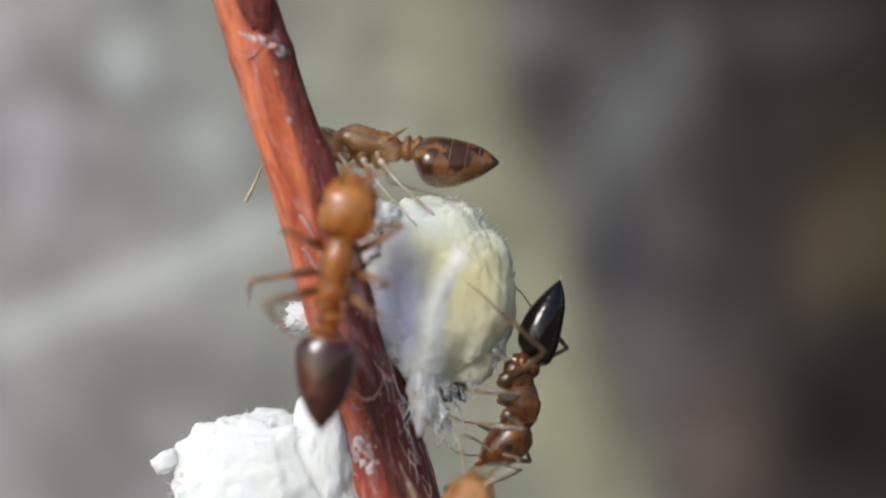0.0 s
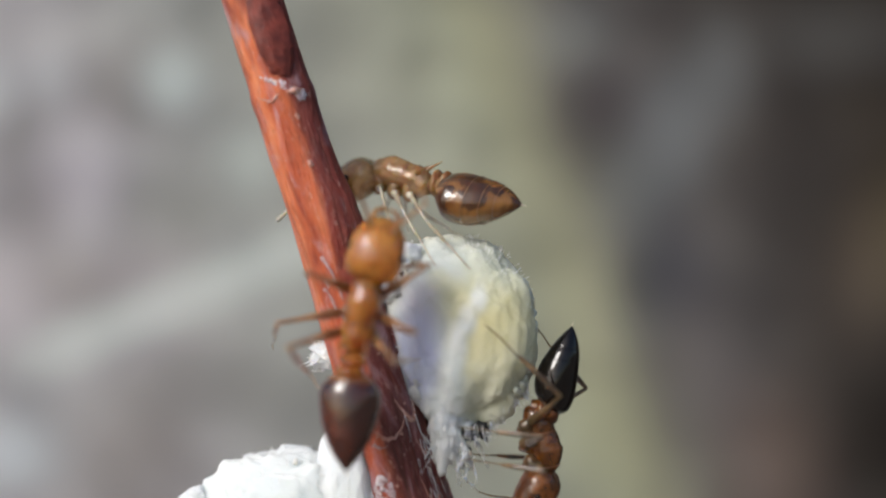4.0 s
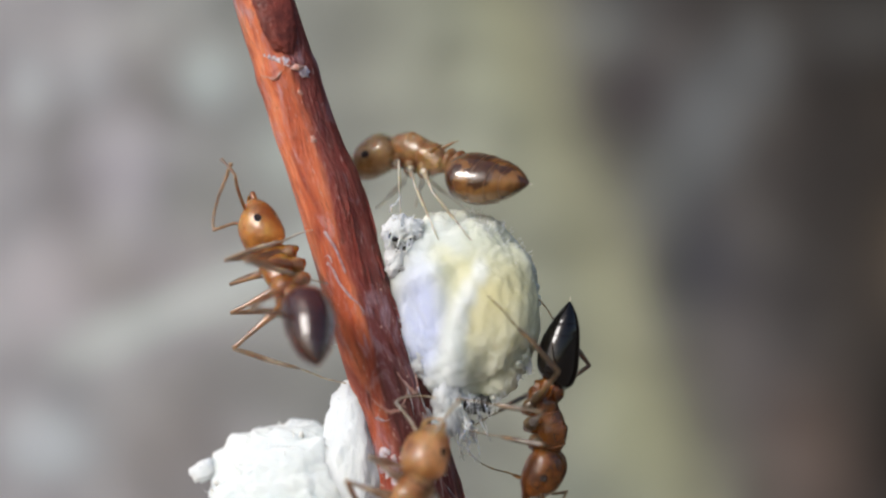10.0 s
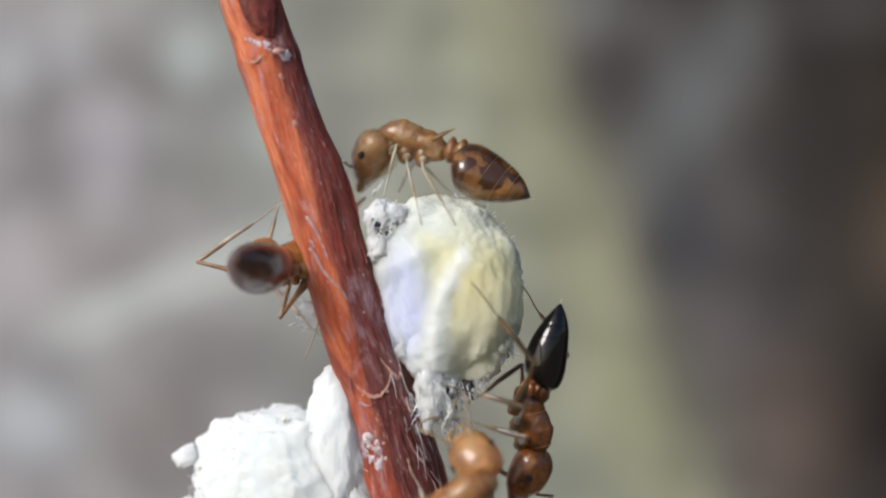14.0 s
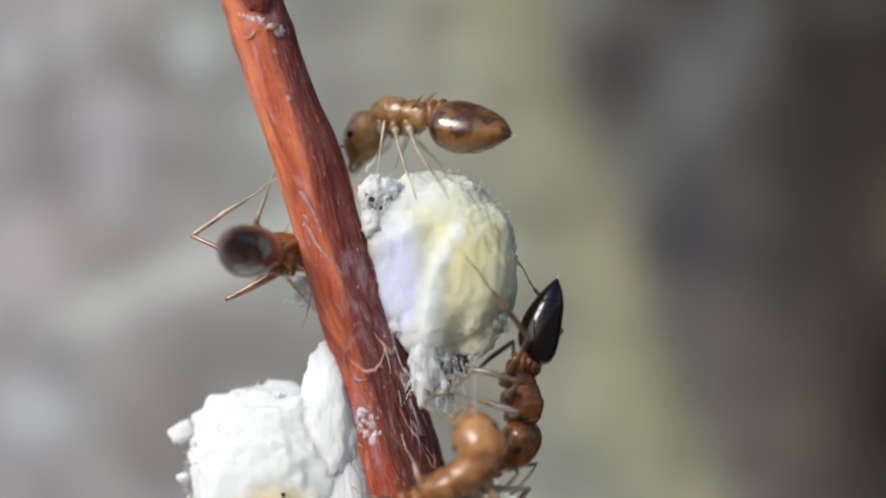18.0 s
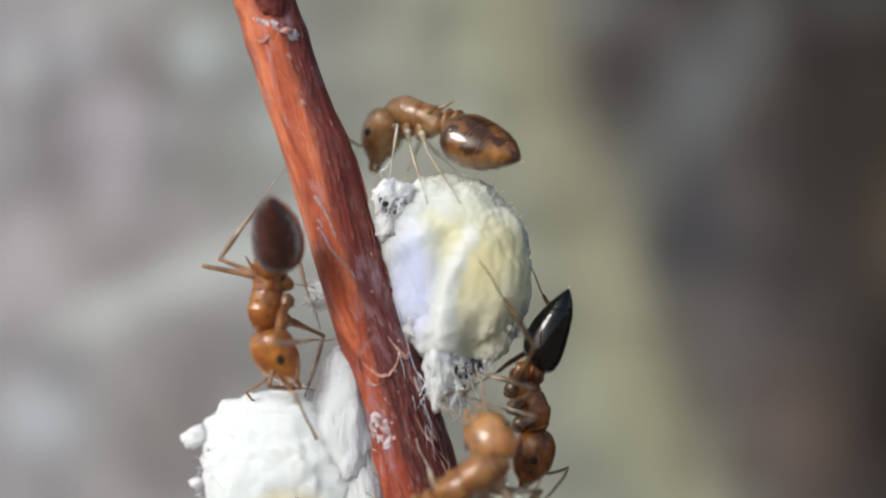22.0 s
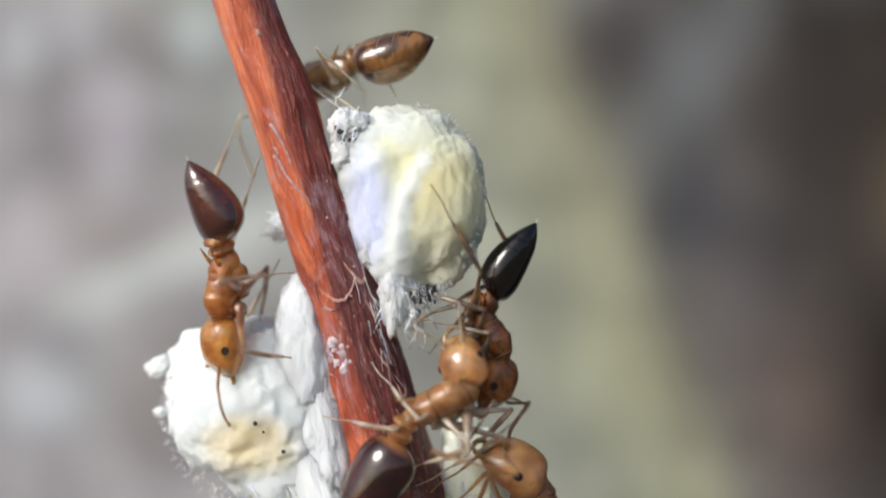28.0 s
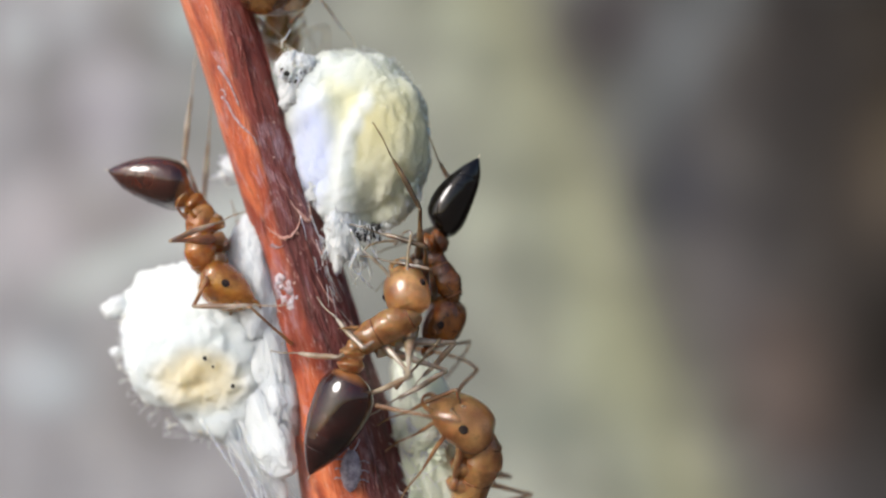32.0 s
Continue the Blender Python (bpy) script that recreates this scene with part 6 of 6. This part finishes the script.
    walk(child(ANT_LEFT, "waist"), [
        (0, mm(-0.534, 0.000, -0.023, -0.0, 3.8, -0.0)),
        (1, mm(-0.534, 0.000, -0.023, -0.0, 3.8, -0.0)),
        (2, mm(-0.534, 0.000, -0.023, 0.0, 3.8, 0.0)),
        (5, mm(-0.534, 0.000, -0.023, -0.0, 3.8, -0.0)),
        (6, mm(-0.534, 0.000, -0.023, -0.0, 3.8, -0.0)),
        (7, mm(-0.534, 0.000, -0.023, -0.0, 3.8, -0.0)),
        (7.5, mm(-0.534, 0.000, -0.023, 0.0, 3.8, 0.0)),
        (8, mm(-0.534, 0.000, -0.023, 0.0, 3.8, 0.0)),
        (8.5, mm(-0.534, 0.000, -0.023, 0.0, 3.8, 0.0)),
        (9, mm(-0.534, 0.000, -0.023, 5.6, 18.8, 32.8)),
        (9.5, mm(-0.534, 0.000, -0.023, 18.9, 44.4, 44.2)),
        (10, mm(-0.534, 0.000, -0.023, 16.7, 24.6, 67.8)),
        (10.5, mm(-0.534, 0.000, -0.023, 3.4, 10.8, 35.2)),
        (11, mm(-0.534, 0.000, -0.023, -0.5, -3.7, 14.4)),
        (12, mm(-0.534, 0.000, -0.023, 3.5, -19.2, -20.7)),
        (13, mm(-0.534, 0.000, -0.023, 0.2, -1.1, -18.9)),
        (14, mm(-0.534, 0.000, -0.023, 172.9, 74.3, 174.6)),
        (16.5, mm(-0.534, 0.000, -0.023, 177.8, 39.8, 179.2)),
        (17, mm(-0.534, 0.000, -0.023, -143.8, 39.5, -166.6)),
        (18, mm(-0.534, 0.000, -0.023, -134.4, 23.2, -170.1)),
        (18.5, mm(-0.534, 0.000, -0.023, -31.3, 16.0, -126.7)),
        (19, mm(-0.534, 0.000, -0.023, -46.1, 39.0, -100.6)),
        (20, mm(-0.534, 0.000, -0.023, -45.7, 33.4, -109.2)),
        (21, mm(-0.534, 0.000, -0.023, -30.5, 32.4, -86.4)),
        (22, mm(-0.534, 0.000, -0.023, -33.3, 31.5, -93.4)),
        (23, mm(-0.534, 0.000, -0.023, -27.5, 25.0, -95.7)),
        (24, mm(-0.534, 0.000, -0.023, -29.6, 34.3, -81.1)),
        (25, mm(-0.534, 0.000, -0.023, -12.5, 26.2, -50.4)),
        (25.5, mm(-0.534, 0.000, -0.023, -19.8, 36.5, -55.9)),
        (27.5, mm(-0.534, 0.000, -0.023, -14.1, 48.4, -30.9)),
        (28, mm(-0.534, 0.000, -0.023, -5.0, 33.6, -16.4)),
        (29, mm(-0.534, 0.000, -0.023, -5.4, 37.4, -15.9)),
        (30, mm(-0.534, 0.000, -0.023, -3.4, 38.8, -9.5)),
        (31, mm(-0.534, 0.000, -0.023, 8.9, 54.3, 17.3)),
        (31.5, mm(-0.534, 0.000, -0.023, 10.4, 56.8, 19.1)),
        (32, mm(-0.534, 0.000, -0.023, 9.9, 43.7, 24.4))])
    reach(ANT_LEFT, ant_left, {
        ("front", 1): [(-2.36, -1.00, 0.18, 0, 7.6), (-2.25, -0.25, -0.60, 11.8, 19.2), (-2.26, 0.00, -2.61, 19.3, 26.4), (-1.70, -0.50, -3.25, 26.5, 31.5)],
        ("front", -1): [(-1.16, -0.90, 0.34, 0, 7.6), (-2.28, -0.95, 0.55, 7.7, 11.7), (-2.30, -0.30, 0.35, 11.8, 19.2), (-2.60, -0.60, -3.10, 19.3, 32)],
        ("middle", 1): [(-2.99, -0.60, -0.91, 0, 7.6), (-2.00, -0.50, -1.46, 11.8, 18.7), (-1.92, -0.60, -1.72, 19.3, 26.4), (-1.87, -0.70, -1.82, 26.5, 32)],
        ("middle", -1): [(-1.03, -1.00, -0.60, 0, 7.6), (-2.10, -0.97, -0.30, 7.7, 11.7), (-2.63, -0.30, 1.15, 11.8, 18.7), (-2.25, -0.30, -1.60, 19.3, 32)],
        ("hind", 1): [(-2.10, -1.10, -1.53, 0, 7.6), (-2.47, -0.40, 0.86, 11.8, 18.7), (-2.32, -0.30, -0.94, 19.3, 26.4), (-2.43, -0.60, 0.10, 26.5, 32)],
        ("hind", -1): [(-0.65, -1.00, -1.03, 0, 7.6), (-1.95, -0.95, -0.95, 7.7, 11.7), (-2.30, -0.60, -1.72, 11.8, 18.7), (-2.74, -0.50, 0.95, 19.3, 26.4), (-2.77, -0.30, 0.95, 26.5, 32)]},
        knees={("hind", -1): [(-1.0, 0.5, 0, 19, 32)], ("hind", 1): [(-0.5, 0.9, 0, 19, 32)], ("front", 1): [(-0.7, 0.5, -0.5, 11.8, 19.2), (0.4, -0.5, -0.6, 26.5, 32)], ("front", -1): [(-0.7, 0.6, 0.3, 11.8, 19.2), (0.6, 0.8, 0, 19.3, 32)], ("middle", -1): [(-0.6, 0.6, 0.5, 11.8, 18.7), (0.6, 0.8, 0, 19.3, 32)]})
    wave(ANT_LEFT, 9, 1.3, 25, 0, (8.5, 65, 30))

    ant_front = [
        (0, mm(-0.106, -1.749, -4.367, 52.9, -51.4, 11.6)),
        (1, mm(0.046, -1.749, -4.258, 53.8, -50.9, 10.7)),
        (2, mm(0.065, -1.748, -3.874, 57.6, -38.4, 10.0)),
        (2.5, mm(0.064, -1.749, -4.075, 55.3, -46.9, 9.9)),
        (5, mm(-0.755, -1.749, -5.023, 49.6, -59.1, 13.8)),
        (6.5, mm(-0.926, -1.749, -4.431, 49.6, -59.2, 13.8)),
        (7, mm(-1.088, -1.749, -4.093, 47.7, -64.2, 15.2)),
        (7.5, mm(-1.340, -1.749, -3.594, 23.3, -79.4, 39.7)),
        (8, mm(-1.222, -1.749, -3.515, 43.5, -70.1, 19.2)),
        (9, mm(-0.943, -1.749, -3.716, 50.9, -58.5, 12.5)),
        (10, mm(-0.864, -1.749, -3.570, 50.9, -58.6, 12.5)),
        (11, mm(-0.562, -1.749, -3.285, 54.1, -49.5, 10.6)),
        (12, mm(-0.002, -1.749, -3.564, 61.3, -33.5, 7.1)),
        (13, mm(0.209, -1.749, -3.647, 62.7, -30.2, 6.8)),
        (14, mm(0.192, -1.749, -3.607, 62.7, -30.2, 6.7)),
        (14.5, mm(0.302, -1.749, -3.631, 63.5, -28.1, 6.8)),
        (17, mm(0.324, -1.749, -3.695, 63.8, -27.7, 6.6)),
        (19, mm(0.242, -1.749, -3.729, 63.8, -27.6, 6.6)),
        (21, mm(0.206, -1.749, -3.662, 63.9, -27.4, 6.5)),
        (23, mm(0.283, -1.749, -3.634, 61.6, -32.0, 7.4)),
        (25, mm(0.167, -1.749, -3.440, 62.3, -30.3, 7.3)),
        (25.5, mm(0.144, -1.749, -3.468, 62.6, -29.6, 7.3)),
        (27.5, mm(0.489, -1.224, -3.781, 67.2, -24.2, 2.9)),
        (28, mm(0.458, -1.224, -3.804, 67.0, -25.0, 2.9)),
        (29, mm(0.479, -1.224, -3.973, 68.1, -21.9, 2.9)),
        (30, mm(0.482, -1.224, -3.858, 68.1, -22.0, 2.9)),
        (31, mm(0.595, -1.224, -3.882, 67.0, -24.8, 3.0)),
        (32, mm(0.477, -1.224, -3.731, 66.7, -25.6, 3.0))]
    walk(ANT_FRONT, ant_front)
    walk(child(ANT_FRONT, "head"), [
        (0, mm(0.510, 0.000, 0.023, 1.3, 9.3, 15.4)),
        (1, mm(0.510, 0.000, 0.023, 1.4, 10.7, 14.7)),
        (2, mm(0.510, 0.000, 0.023, 1.7, 7.0, 26.5)),
        (2.5, mm(0.510, 0.000, 0.023, 1.6, 10.8, 17.2)),
        (5, mm(0.510, 0.000, 0.023, 1.7, 10.0, 19.7)),
        (6.5, mm(0.510, 0.000, 0.023, 1.1, 4.7, 25.8)),
        (7, mm(0.510, 0.000, 0.023, 1.1, 4.6, 25.9)),
        (7.5, mm(0.510, 0.000, 0.023, 1.2, 6.6, 21.1)),
        (8, mm(0.510, 0.000, 0.023, 1.2, 7.0, 20.2)),
        (9, mm(0.510, 0.000, 0.023, 1.3, 6.3, 23.0)),
        (10, mm(0.510, 0.000, 0.023, 1.1, 5.0, 25.9)),
        (11, mm(0.510, 0.000, 0.023, 1.2, 5.3, 26.2)),
        (12, mm(0.510, 0.000, 0.023, -4.0, -4.0, 90.2)),
        (13, mm(0.510, 0.000, 0.023, -3.1, -2.9, 95.0)),
        (14, mm(0.510, 0.000, 0.023, -2.0, -1.8, 94.5)),
        (14.5, mm(0.510, 0.000, 0.023, -0.9, -0.8, 94.6)),
        (17, mm(0.510, 0.000, 0.023, -0.5, -0.5, 93.1)),
        (19, mm(0.510, 0.000, 0.023, -0.5, -0.5, 93.0)),
        (21, mm(0.510, 0.000, 0.023, -1.4, -1.4, 92.2)),
        (23, mm(0.510, 0.000, 0.023, -1.3, -1.4, 86.0)),
        (25, mm(0.510, 0.000, 0.023, -1.3, -1.3, 89.5)),
        (25.5, mm(0.510, 0.000, 0.023, -1.1, -1.1, 89.9)),
        (27.5, mm(0.510, 0.000, 0.023, -9.3, -10.0, 86.0)),
        (28, mm(0.510, 0.000, 0.023, -9.7, -10.7, 84.7)),
        (29, mm(0.510, 0.000, 0.023, -8.8, -9.2, 87.4)),
        (30, mm(0.510, 0.000, 0.023, -8.9, -9.4, 86.7)),
        (31, mm(0.510, 0.000, 0.023, -9.2, -10.4, 83.1)),
        (32, mm(0.510, 0.000, 0.023, -9.3, -10.7, 81.9))])
    walk(child(ANT_FRONT, "gaster"), [
        (0, mm(-0.881, -0.000, -0.000, -0.3, 4.1, -7.9)),
        (1, mm(-0.881, -0.000, -0.000, -0.3, 4.3, -6.8)),
        (2, mm(-0.881, -0.000, -0.000, -0.4, -5.4, 7.6)),
        (2.5, mm(-0.881, -0.000, -0.000, -0.0, 1.1, -2.4)),
        (5, mm(-0.881, -0.000, -0.000, -0.3, 4.3, -7.7)),
        (6.5, mm(-0.881, -0.000, -0.000, -0.1, 3.0, -4.7)),
        (7, mm(-0.881, 0.000, -0.000, -0.2, 4.6, -5.6)),
        (7.5, mm(-0.881, 0.000, -0.000, -1.6, 10.0, -18.1)),
        (8, mm(-0.881, 0.000, -0.000, -0.4, 5.1, -8.0)),
        (9, mm(-0.881, 0.000, -0.000, -0.0, 1.9, -2.8)),
        (10, mm(-0.881, -0.000, -0.000, -0.6, 6.5, -10.5)),
        (11, mm(-0.881, 0.000, -0.000, -0.1, 2.2, -3.4)),
        (12, mm(-0.881, -0.000, -0.000, -0.7, -5.5, 13.9)),
        (13, mm(-0.881, -0.000, -0.000, -1.0, -6.5, 18.1)),
        (14, mm(-0.881, -0.000, -0.000, -0.9, -6.2, 16.9)),
        (14.5, mm(-0.881, -0.000, -0.000, -1.0, -6.4, 17.3)),
        (17, mm(-0.881, 0.000, -0.000, -0.9, -5.9, 16.8)),
        (19, mm(-0.881, 0.000, -0.000, -0.9, -5.8, 16.7)),
        (21, mm(-0.881, -0.000, -0.000, -1.0, -6.4, 18.0)),
        (23, mm(-0.881, -0.000, -0.000, -1.2, -7.5, 17.8)),
        (25, mm(-0.881, -0.000, -0.000, -2.0, -9.7, 23.3)),
        (25.5, mm(-0.881, 0.000, -0.000, -2.0, -9.6, 23.5)),
        (27.5, mm(-0.872, -0.236, -0.085, -3.1, -10.5, 33.0)),
        (28, mm(-0.876, -0.232, -0.082, -2.9, -10.3, 31.9)),
        (29, mm(-0.828, -0.288, -0.093, -2.5, -9.1, 30.7)),
        (30, mm(-0.767, -0.338, -0.100, -2.8, -9.8, 32.0)),
        (31, mm(-0.766, -0.338, -0.102, -3.3, -11.0, 33.2)),
        (32, mm(-0.775, -0.326, -0.123, -4.6, -12.7, 40.0))])
    walk(child(ANT_FRONT, "waist"), [
        (0, mm(-0.534, 0.000, -0.023, 0.0, 3.8, 0.0)),
        (1, mm(-0.534, 0.000, -0.023, 0.0, 3.8, 0.0)),
        (2, mm(-0.534, 0.000, -0.023, 0.0, 3.8, 0.0)),
        (2.5, mm(-0.534, 0.000, -0.023, 0.0, 3.8, 0.0)),
        (5, mm(-0.534, 0.000, -0.023, 0.0, 3.8, 0.0)),
        (6.5, mm(-0.534, 0.000, -0.023, 0.0, 3.8, 0.0)),
        (7, mm(-0.534, 0.000, -0.023, -0.0, 3.8, -0.0)),
        (7.5, mm(-0.534, 0.000, -0.023, -0.0, 3.8, -0.0)),
        (8, mm(-0.534, 0.000, -0.023, 0.0, 3.8, 0.0)),
        (9, mm(-0.534, 0.000, -0.023, -0.0, 3.8, -0.0)),
        (10, mm(-0.534, 0.000, -0.023, 0.0, 3.8, 0.0)),
        (11, mm(-0.534, 0.000, -0.023, -0.0, 3.8, -0.0)),
        (12, mm(-0.534, 0.000, -0.023, 0.0, 3.8, 0.0)),
        (13, mm(-0.534, 0.000, -0.023, 0.0, 3.8, 0.0)),
        (14, mm(-0.534, 0.000, -0.023, 0.0, 3.8, 0.0)),
        (14.5, mm(-0.534, 0.000, -0.023, 0.0, 3.8, 0.0)),
        (17, mm(-0.534, 0.000, -0.023, -0.0, 3.8, -0.0)),
        (19, mm(-0.534, 0.000, -0.023, -0.0, 3.8, -0.0)),
        (21, mm(-0.534, 0.000, -0.023, 0.0, 3.8, 0.0)),
        (23, mm(-0.534, 0.000, -0.023, 0.0, 3.8, 0.0)),
        (25, mm(-0.534, 0.000, -0.023, 0.0, 3.8, 0.0)),
        (25.5, mm(-0.534, 0.000, -0.023, 0.0, 3.8, 0.0)),
        (27.5, mm(-0.534, 0.000, -0.023, -2.7, -8.5, 34.9)),
        (28, mm(-0.534, 0.000, -0.023, -2.5, -8.1, 34.1)),
        (29, mm(-0.534, 0.000, -0.023, -3.9, -9.6, 44.4)),
        (30, mm(-0.534, 0.000, -0.023, -5.6, -10.6, 55.3)),
        (31, mm(-0.534, 0.000, -0.023, -5.7, -10.9, 55.4)),
        (32, mm(-0.534, 0.000, -0.023, -7.0, -13.9, 53.5))])
    reach(ANT_FRONT, ant_front, {
        ("front", 1): [(-0.65, -0.95, -3.23, 0, 32)],
        ("middle", 1): [(-1.46, -0.90, -4.07, 0, 32)],
        ("front", -1): [(0.62, -0.50, -4.33, 0, 32)],
        ("middle", -1): [(0.55, -0.50, -4.95, 0, 32)],
        ("hind", -1): [(-0.02, -0.80, -5.19, 0, 32)],
        ("hind", 1): [(-0.40, -0.85, -5.00, 0, 32)]},
        knees={("front", 1): [(0.2, -0.6, -0.6, 11.5, 32)], ("middle", 1): [(0, -0.8, -0.5, 11.5, 32)], ("hind", -1): [(1, 0.0, 0.3, 11.5, 32)], ("middle", -1): [(1, 0.2, 0.2, 11.5, 32)], ("hind", 1): [(0.2, -0.3, -1, 11.5, 32)]})
    wave(ANT_FRONT, 6, 1.0, 50, 35)

    ant_low = [
        (0, mm(1.560, -0.402, -7.203, -142.5, -72.1, -42.3)),
        (27.5, mm(1.707, -0.402, -5.825, -134.1, -74.2, -50.5)),
        (28, mm(1.782, -0.402, -5.777, -135.8, -73.9, -48.9)),
        (29, mm(1.809, -0.402, -5.955, -134.8, -73.8, -49.7)),
        (30, mm(1.820, -0.402, -5.951, -138.7, -73.4, -46.1)),
        (31, mm(1.938, -0.402, -6.029, -141.0, -72.8, -43.8)),
        (32, mm(1.758, -0.402, -6.115, -153.3, -67.9, -31.9))]
    walk(ANT_LOW, ant_low)
    walk(child(ANT_LOW, "head"), [
        (0, mm(0.590, 0.000, 0.026, 8.9, 57.2, 16.2)),
        (27.5, mm(0.590, 0.000, 0.026, 9.2, 56.8, 16.9)),
        (28, mm(0.590, 0.000, 0.026, 9.2, 56.5, 17.0)),
        (29, mm(0.590, 0.000, 0.026, 7.5, 56.2, 14.1)),
        (30, mm(0.590, 0.000, 0.026, 8.6, 57.0, 15.8)),
        (31, mm(0.590, 0.000, 0.026, 9.3, 57.5, 16.9)),
        (32, mm(0.590, 0.000, 0.026, 13.8, 62.4, 22.5))])
    walk(child(ANT_LOW, "gaster"), [
        (0, mm(-1.017, 0.000, -0.000, 0.3, 27.8, 1.2)),
        (27.5, mm(-1.017, 0.000, -0.000, 0.4, 21.7, 2.0)),
        (28, mm(-1.017, -0.000, -0.000, 0.3, 21.0, 1.5)),
        (29, mm(-1.017, -0.000, -0.000, 0.1, 19.4, 0.9)),
        (30, mm(-1.017, 0.000, -0.000, 0.2, 20.8, 1.0)),
        (31, mm(-1.017, 0.000, -0.000, 0.2, 20.8, 1.3)),
        (32, mm(-1.017, -0.000, -0.000, 0.5, 25.7, 2.1))])
    walk(child(ANT_LOW, "waist"), [
        (0, mm(-0.616, 0.000, -0.026, -0.0, 3.8, -0.0)),
        (27.5, mm(-0.616, 0.000, -0.026, 0.0, 3.8, 0.0)),
        (28, mm(-0.616, 0.000, -0.026, 0.0, 3.8, 0.0)),
        (29, mm(-0.616, 0.000, -0.026, 0.0, 3.8, 0.0)),
        (30, mm(-0.616, 0.000, -0.026, -0.0, 3.8, -0.0)),
        (31, mm(-0.616, 0.000, -0.026, -0.0, 3.8, -0.0)),
        (32, mm(-0.616, 0.000, -0.026, 0.0, 3.8, 0.0))])
    reach(ANT_LOW, ant_low, {
        ("front", 1): [(0.19, -0.60, -5.33, 0, 32)],
        ("front", -1): [(0.56, 0.00, -5.50, 0, 32)],
        ("middle", 1): [(0.31, -0.55, -5.75, 0, 32)],
        ("middle", -1): [(0.73, 0.10, -6.20, 0, 32)],
        ("hind", 1): [(0.50, -0.60, -6.60, 0, 32)],
        ("hind", -1): [(0.80, 0.20, -7.10, 0, 32)]},
        knees={("front", 1): [(0.3, -0.3, 0.9, 0, 32)], ("middle", 1): [(0.3, -0.3, 0.9, 0, 32)], ("hind", 1): [(0.3, -0.3, 0.9, 0, 32)]})
    wave(ANT_LOW, 8, 1.2)


motions()
